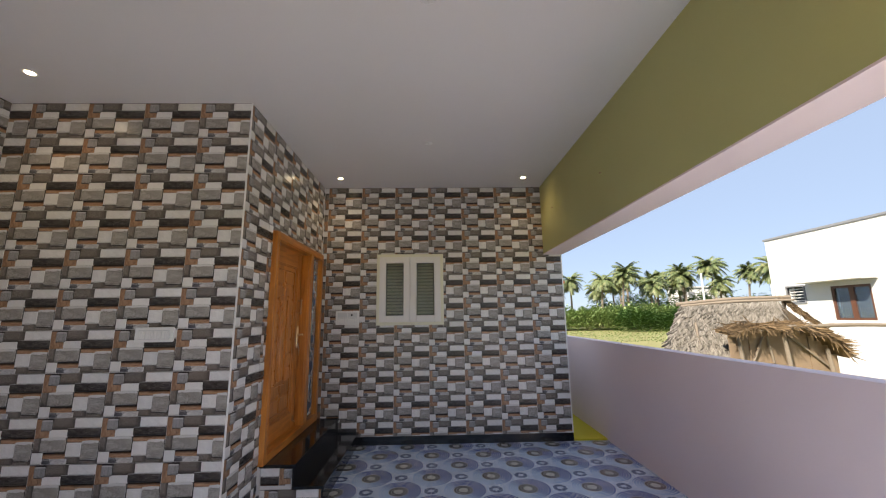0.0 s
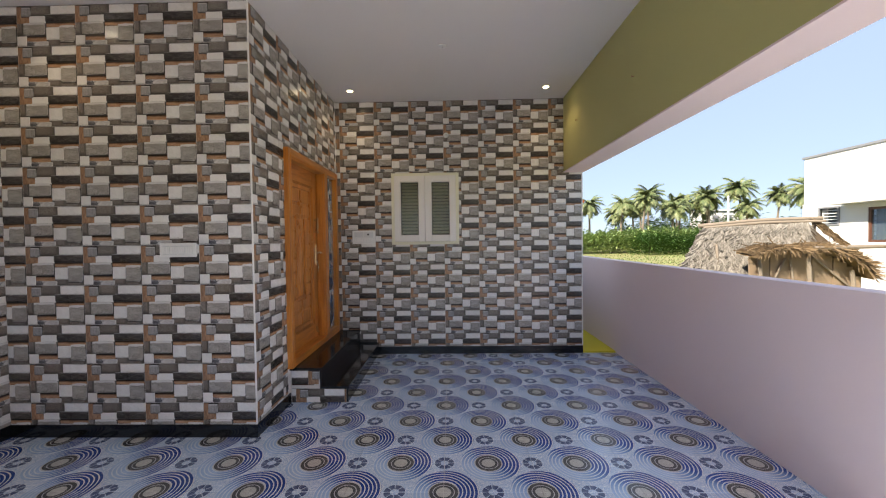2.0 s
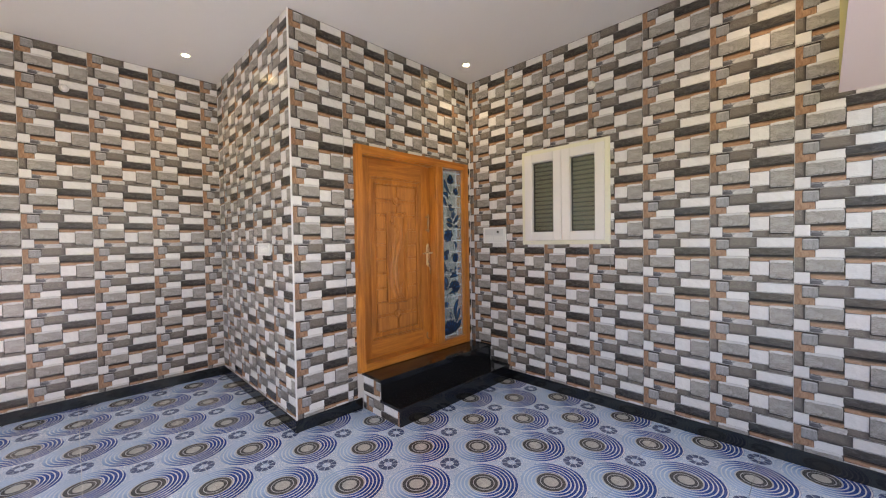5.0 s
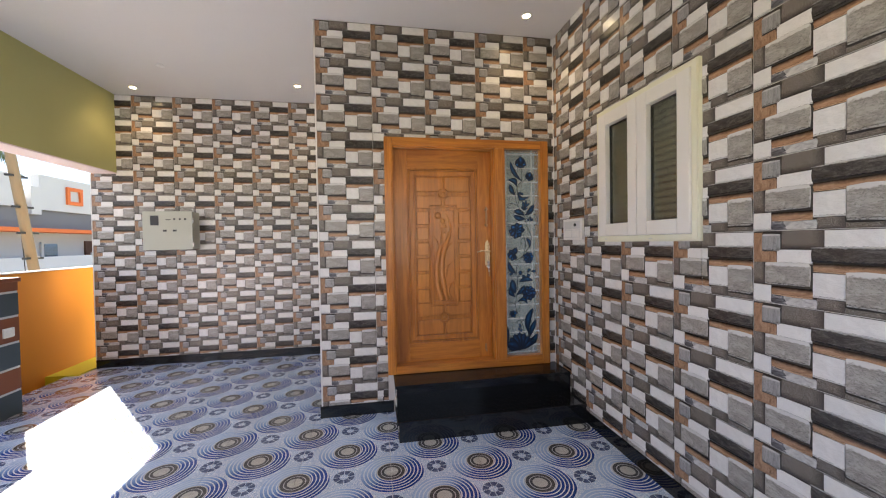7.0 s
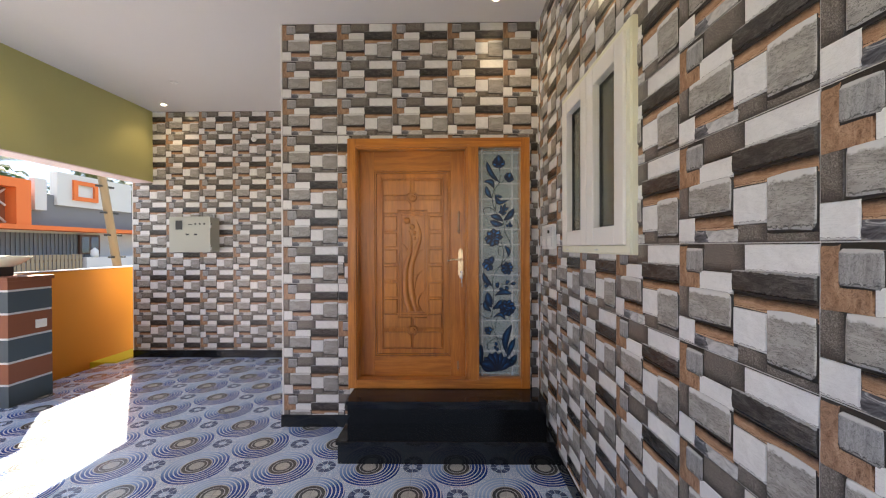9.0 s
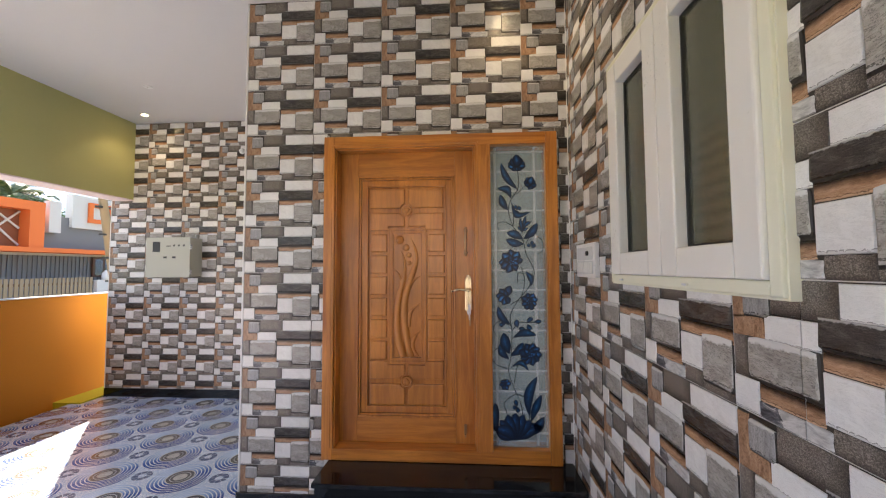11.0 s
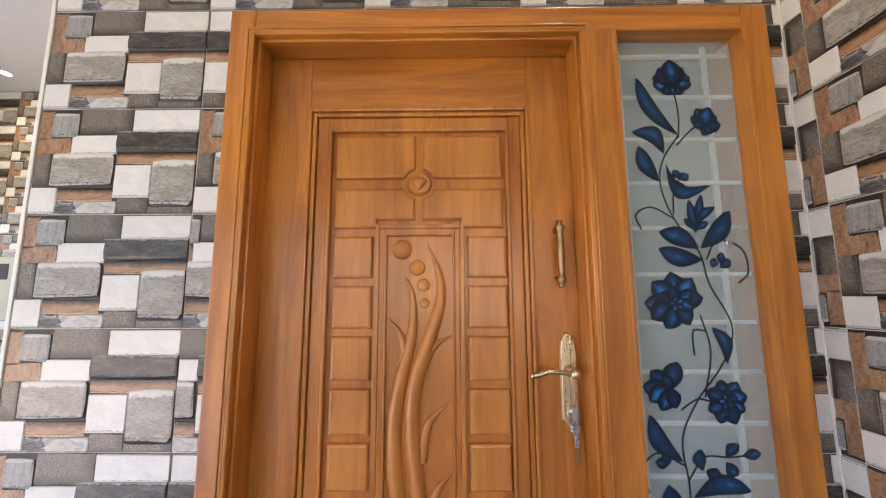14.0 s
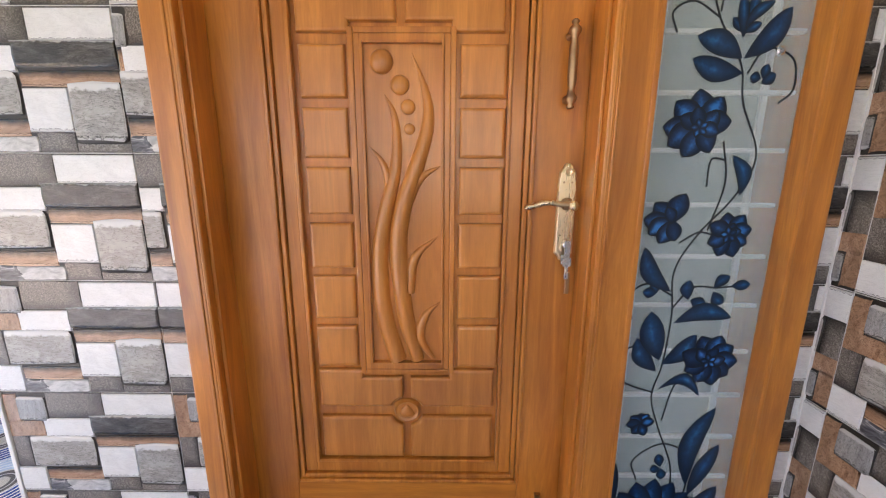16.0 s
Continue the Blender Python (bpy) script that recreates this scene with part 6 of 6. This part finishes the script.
def tile_mesh(c0, c1, d0, d1):
    """A stone-print tile, or a cut of it: c from the left, d from the top, in metres."""
    key = tuple(round(q, 3) for q in (c0, c1, d0, d1))
    if key in TILE_CACHE:
        return TILE_CACHE[key]
    rnd = random.Random(7)
    bm = bmesh.new()
    gap = 0.0013
    uv = bm.loops.layers.uv.new("stone")
    lo, hi, top, bot = c0 + gap, c1 - gap, TILE_H - d0 - gap, TILE_H - d1 + gap
    box(bm, lo, bot, -0.008, hi, top, 0.0, mi=7)
    bm.faces.ensure_lookup_table()
    for f in bm.faces[2:6]:
        f.material_index = 0
    for x0, y0, x1, y1, rise, mi in UPPER_STONES + LOWER_STONES:
        edge = 0.0002 if rise < 3.5 else 0.0008
        px0, px1, py1, py0 = x0 * TILE_W + edge, x1 * TILE_W - edge, TILE_H * (1 - y0) - 0.0002, TILE_H * (1 - y1) + edge
        rim = []
        for (ax, ay), (bx, by) in zip(((px0, py0), (px1, py0), (px1, py1), (px0, py1)), ((px1, py0), (px1, py1), (px0, py1), (px0, py0))):
            for s in (0.0, 0.12, 0.5, 0.88):
                j = 0.0 if mi == 0 else 0.0022
                qx, qy = ax + (bx - ax) * s + rnd.uniform(-j, j), ay + (by - ay) * s + rnd.uniform(-j, j)
                if s == 0.0 and mi in (1, 2):
                    qx, qy = qx + math.copysign(0.003, px0 + px1 - 2 * qx), qy + math.copysign(0.003, py0 + py1 - 2 * qy)
                rim.append((qx, qy))
        cx, cy = (px0 + px1) / 2, (py0 + py1) / 2
        clip = [(min(max(a, lo), hi), min(max(b, bot), top)) for a, b in rim]
        if max(a for a, _ in clip) - min(a for a, _ in clip) < 0.003 or max(b for _, b in clip) - min(b for _, b in clip) < 0.003:
            continue
        h = rise * 0.0011
        # raised stones: dark flanks below and beside carry the print's shadow as colour
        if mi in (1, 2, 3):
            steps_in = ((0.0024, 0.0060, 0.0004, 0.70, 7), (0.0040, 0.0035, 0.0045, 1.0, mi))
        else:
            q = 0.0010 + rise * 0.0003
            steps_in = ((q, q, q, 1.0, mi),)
        prev = [bm.verts.new((a, b, 0.0)) for a, b in clip]
        n = len(prev)
        made = []
        acc_s = acc_b = acc_t = 0.0
        for side_in, bot_in, top_in, part_h, flank in steps_in:
            acc_s, acc_b, acc_t = acc_s + side_in, acc_b + bot_in, acc_t + top_in
            ring = []
            for a, b in rim:
                r = rnd.uniform(0.6, 1.4) if mi else 1.0
                fa, fb = (a - cx) / (px1 - px0) * 2, (b - cy) / (py1 - py0) * 2
                a2 = a - math.copysign(min(1.0, max(0.0, abs(fa) * 4 - 3)) * acc_s * r, fa)
                b2 = b - min(1.0, max(0.0, fb * 4 - 3)) * acc_t * r + min(1.0, max(0.0, -fb * 4 - 3)) * acc_b * r
                ring.append(bm.verts.new((min(max(a2, lo), hi), min(max(b2, bot), top), h * part_h)))
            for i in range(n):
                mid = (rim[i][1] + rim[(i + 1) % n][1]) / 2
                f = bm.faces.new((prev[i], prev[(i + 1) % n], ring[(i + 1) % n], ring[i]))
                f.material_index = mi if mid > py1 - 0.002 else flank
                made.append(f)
            prev = ring
        f = bm.faces.new(prev)
        f.material_index = mi
        made.append(f)
        for f in made:
            for lp in f.loops:
                lp[uv].uv = ((lp.vert.co.x - px0) / (px1 - px0), (lp.vert.co.y - py0) / (py1 - py0))
    bmesh.ops.dissolve_degenerate(bm, dist=0.0002, edges=bm.edges)
    me = bpy.data.meshes.new("stone_tile")
    bm.normal_update()
    bm.to_mesh(me)
    bm.free()
    for m in STONE_MATS:
        me.materials.append(m)
    TILE_CACHE[key] = me
    return me


def place_tile(parent, me, u, z, facing, plane, turned=False):
    ob = new("tile", me)
    if facing == "-y":
        ob.matrix_world = Matrix(((1, 0, 0, u), (0, 0, -1, plane), (0, 1, 0, z), (0, 0, 0, 1)))
    else:
        ob.matrix_world = Matrix(((0, 0, 1, plane), (1, 0, 0, u), (0, 1, 0, z), (0, 0, 0, 1)))
    m = ob.matrix_world.copy()
    if turned:
        m = m @ Matrix.Translation((TILE_W, TILE_H, 0)) @ Matrix.Rotation(math.pi, 4, 'Z')
    base = ORIGIN.get(parent, Vector((0, 0, 0)))
    ob.parent = parent
    ob.matrix_basis = Matrix.Translation(-base) @ m
    return ob


def minus(rect, hole):
    """What is left of a rectangle (u0, u1, z0, z1) round a hole."""
    u0, u1, z0, z1 = rect
    if not hole:
        return [rect]
    h0, h1, q0, q1 = hole
    if u1 <= h0 or u0 >= h1 or z1 <= q0 or z0 >= q1:
        return [rect]
    out = []
    if u0 < h0:
        out.append((u0, h0, z0, z1))
    if u1 > h1:
        out.append((h1, u1, z0, z1))
    m0, m1 = max(u0, h0), min(u1, h1)
    if z1 > q1:
        out.append((m0, m1, q1, z1))
    if z0 < q0:
        out.append((m0, m1, z0, q0))
    return out


def clad(parent, facing, plane, u0, u1, z0, z1, joint, hole=None, top=CEIL_Z, slip=None):
    """Tiles a wall from u0 to u1; joint: where one upright joint lies; slip: (from, to, shift) for a cut strip."""
    face = plane + (0.001 if facing == "-y" else -0.001)
    rows = int(math.ceil((top - z0) / TILE_H))
    first = math.floor((u0 - joint) / TILE_W)
    last = math.ceil((u1 - joint) / TILE_W)
    for i in range(first, last):
        for k in range(rows):
            a, b = joint + i * TILE_W, top - (k + 1) * TILE_H
            rect = (max(a, u0), min(a + TILE_W, u1), max(b, z0), min(b + TILE_H, z1))
            if rect[1] - rect[0] < 0.012 or rect[3] - rect[2] < 0.012:
                continue
            for r in minus(rect, hole):
                if r[1] - r[0] < 0.012 or r[3] - r[2] < 0.012:
                    continue
                oa = a
                if slip and r[0] >= slip[0] - 0.01 and r[1] <= slip[1] + 0.01:
                    oa = a - ((k * 5) % 4) * 0.09
                place_tile(parent, tile_mesh(r[0] - oa, r[1] - oa, TILE_H - (r[3] - b), TILE_H - (r[2] - b)), oa, b, facing, face)


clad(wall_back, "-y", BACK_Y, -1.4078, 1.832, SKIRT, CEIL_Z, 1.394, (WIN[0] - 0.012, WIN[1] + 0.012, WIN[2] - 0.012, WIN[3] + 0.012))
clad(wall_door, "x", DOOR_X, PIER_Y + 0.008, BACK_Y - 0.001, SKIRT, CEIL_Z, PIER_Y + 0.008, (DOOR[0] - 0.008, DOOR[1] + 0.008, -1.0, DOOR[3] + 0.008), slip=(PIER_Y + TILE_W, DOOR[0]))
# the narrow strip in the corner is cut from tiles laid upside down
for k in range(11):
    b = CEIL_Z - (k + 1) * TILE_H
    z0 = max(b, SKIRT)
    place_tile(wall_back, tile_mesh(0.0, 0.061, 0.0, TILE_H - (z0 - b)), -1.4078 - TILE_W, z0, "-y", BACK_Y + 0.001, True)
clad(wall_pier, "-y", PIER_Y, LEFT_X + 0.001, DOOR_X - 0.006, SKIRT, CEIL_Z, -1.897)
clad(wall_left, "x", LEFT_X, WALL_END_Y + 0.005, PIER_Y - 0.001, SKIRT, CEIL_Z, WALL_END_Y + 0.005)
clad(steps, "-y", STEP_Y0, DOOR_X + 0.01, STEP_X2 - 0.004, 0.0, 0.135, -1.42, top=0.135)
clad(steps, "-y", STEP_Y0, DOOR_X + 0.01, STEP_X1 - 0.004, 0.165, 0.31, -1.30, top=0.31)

FLOOR_CACHE = {}


def floor_tile(x0, y0, x1, y1, cx, cy):
    key = tuple(round(q, 3) for q in (x0 - cx, y0 - cy, x1 - cx, y1 - cy))
    if key not in FLOOR_CACHE:
        bm = bmesh.new()
        g = 0.001
        box(bm, x0 - cx + g, y0 - cy + g, -0.011, x1 - cx - g, y1 - cy - g, 0.0, bevel=0.0)
        top = [e for e in bm.edges if all(v.co.z > -0.001 for v in e.verts)]
        bmesh.ops.bevel(bm, geom=top, offset=0.0012, segments=1, affect="EDGES")
        me = bpy.data.meshes.new("floor_tile")
        bm.to_mesh(me)
        bm.free()
        me.materials.append(FLOOR_TILE)
        FLOOR_CACHE[key] = me
    ob = new("tile", FLOOR_CACHE[key])
    ob.location = (cx, cy, 0)
    ob.parent = floor
    return ob


floor = solo("floor", boxes((LEFT_X, -0.055, -0.0118, PINK_X - 0.001, BACK_Y, -0.0112)), GROUT, "blue swirl-printed ceramic porch floor", "floor", "structure")
FX, FY, FP = 0.02 - 2 * FLOOR_P, 3.022, 2 * FLOOR_P
for i in range(-6, 6):
    for j in range(-6, 5):
        cx, cy = FX + i * FP, FY + j * FP
        x0, x1 = max(cx, LEFT_X), min(cx + FP, PINK_X - 0.001)
        y0, y1 = max(cy, -0.055), min(cy + FP, BACK_Y)
        if x1 - x0 > 0.02 and y1 - y0 > 0.02:
            floor_tile(x0, y0, x1, y1, cx, cy)
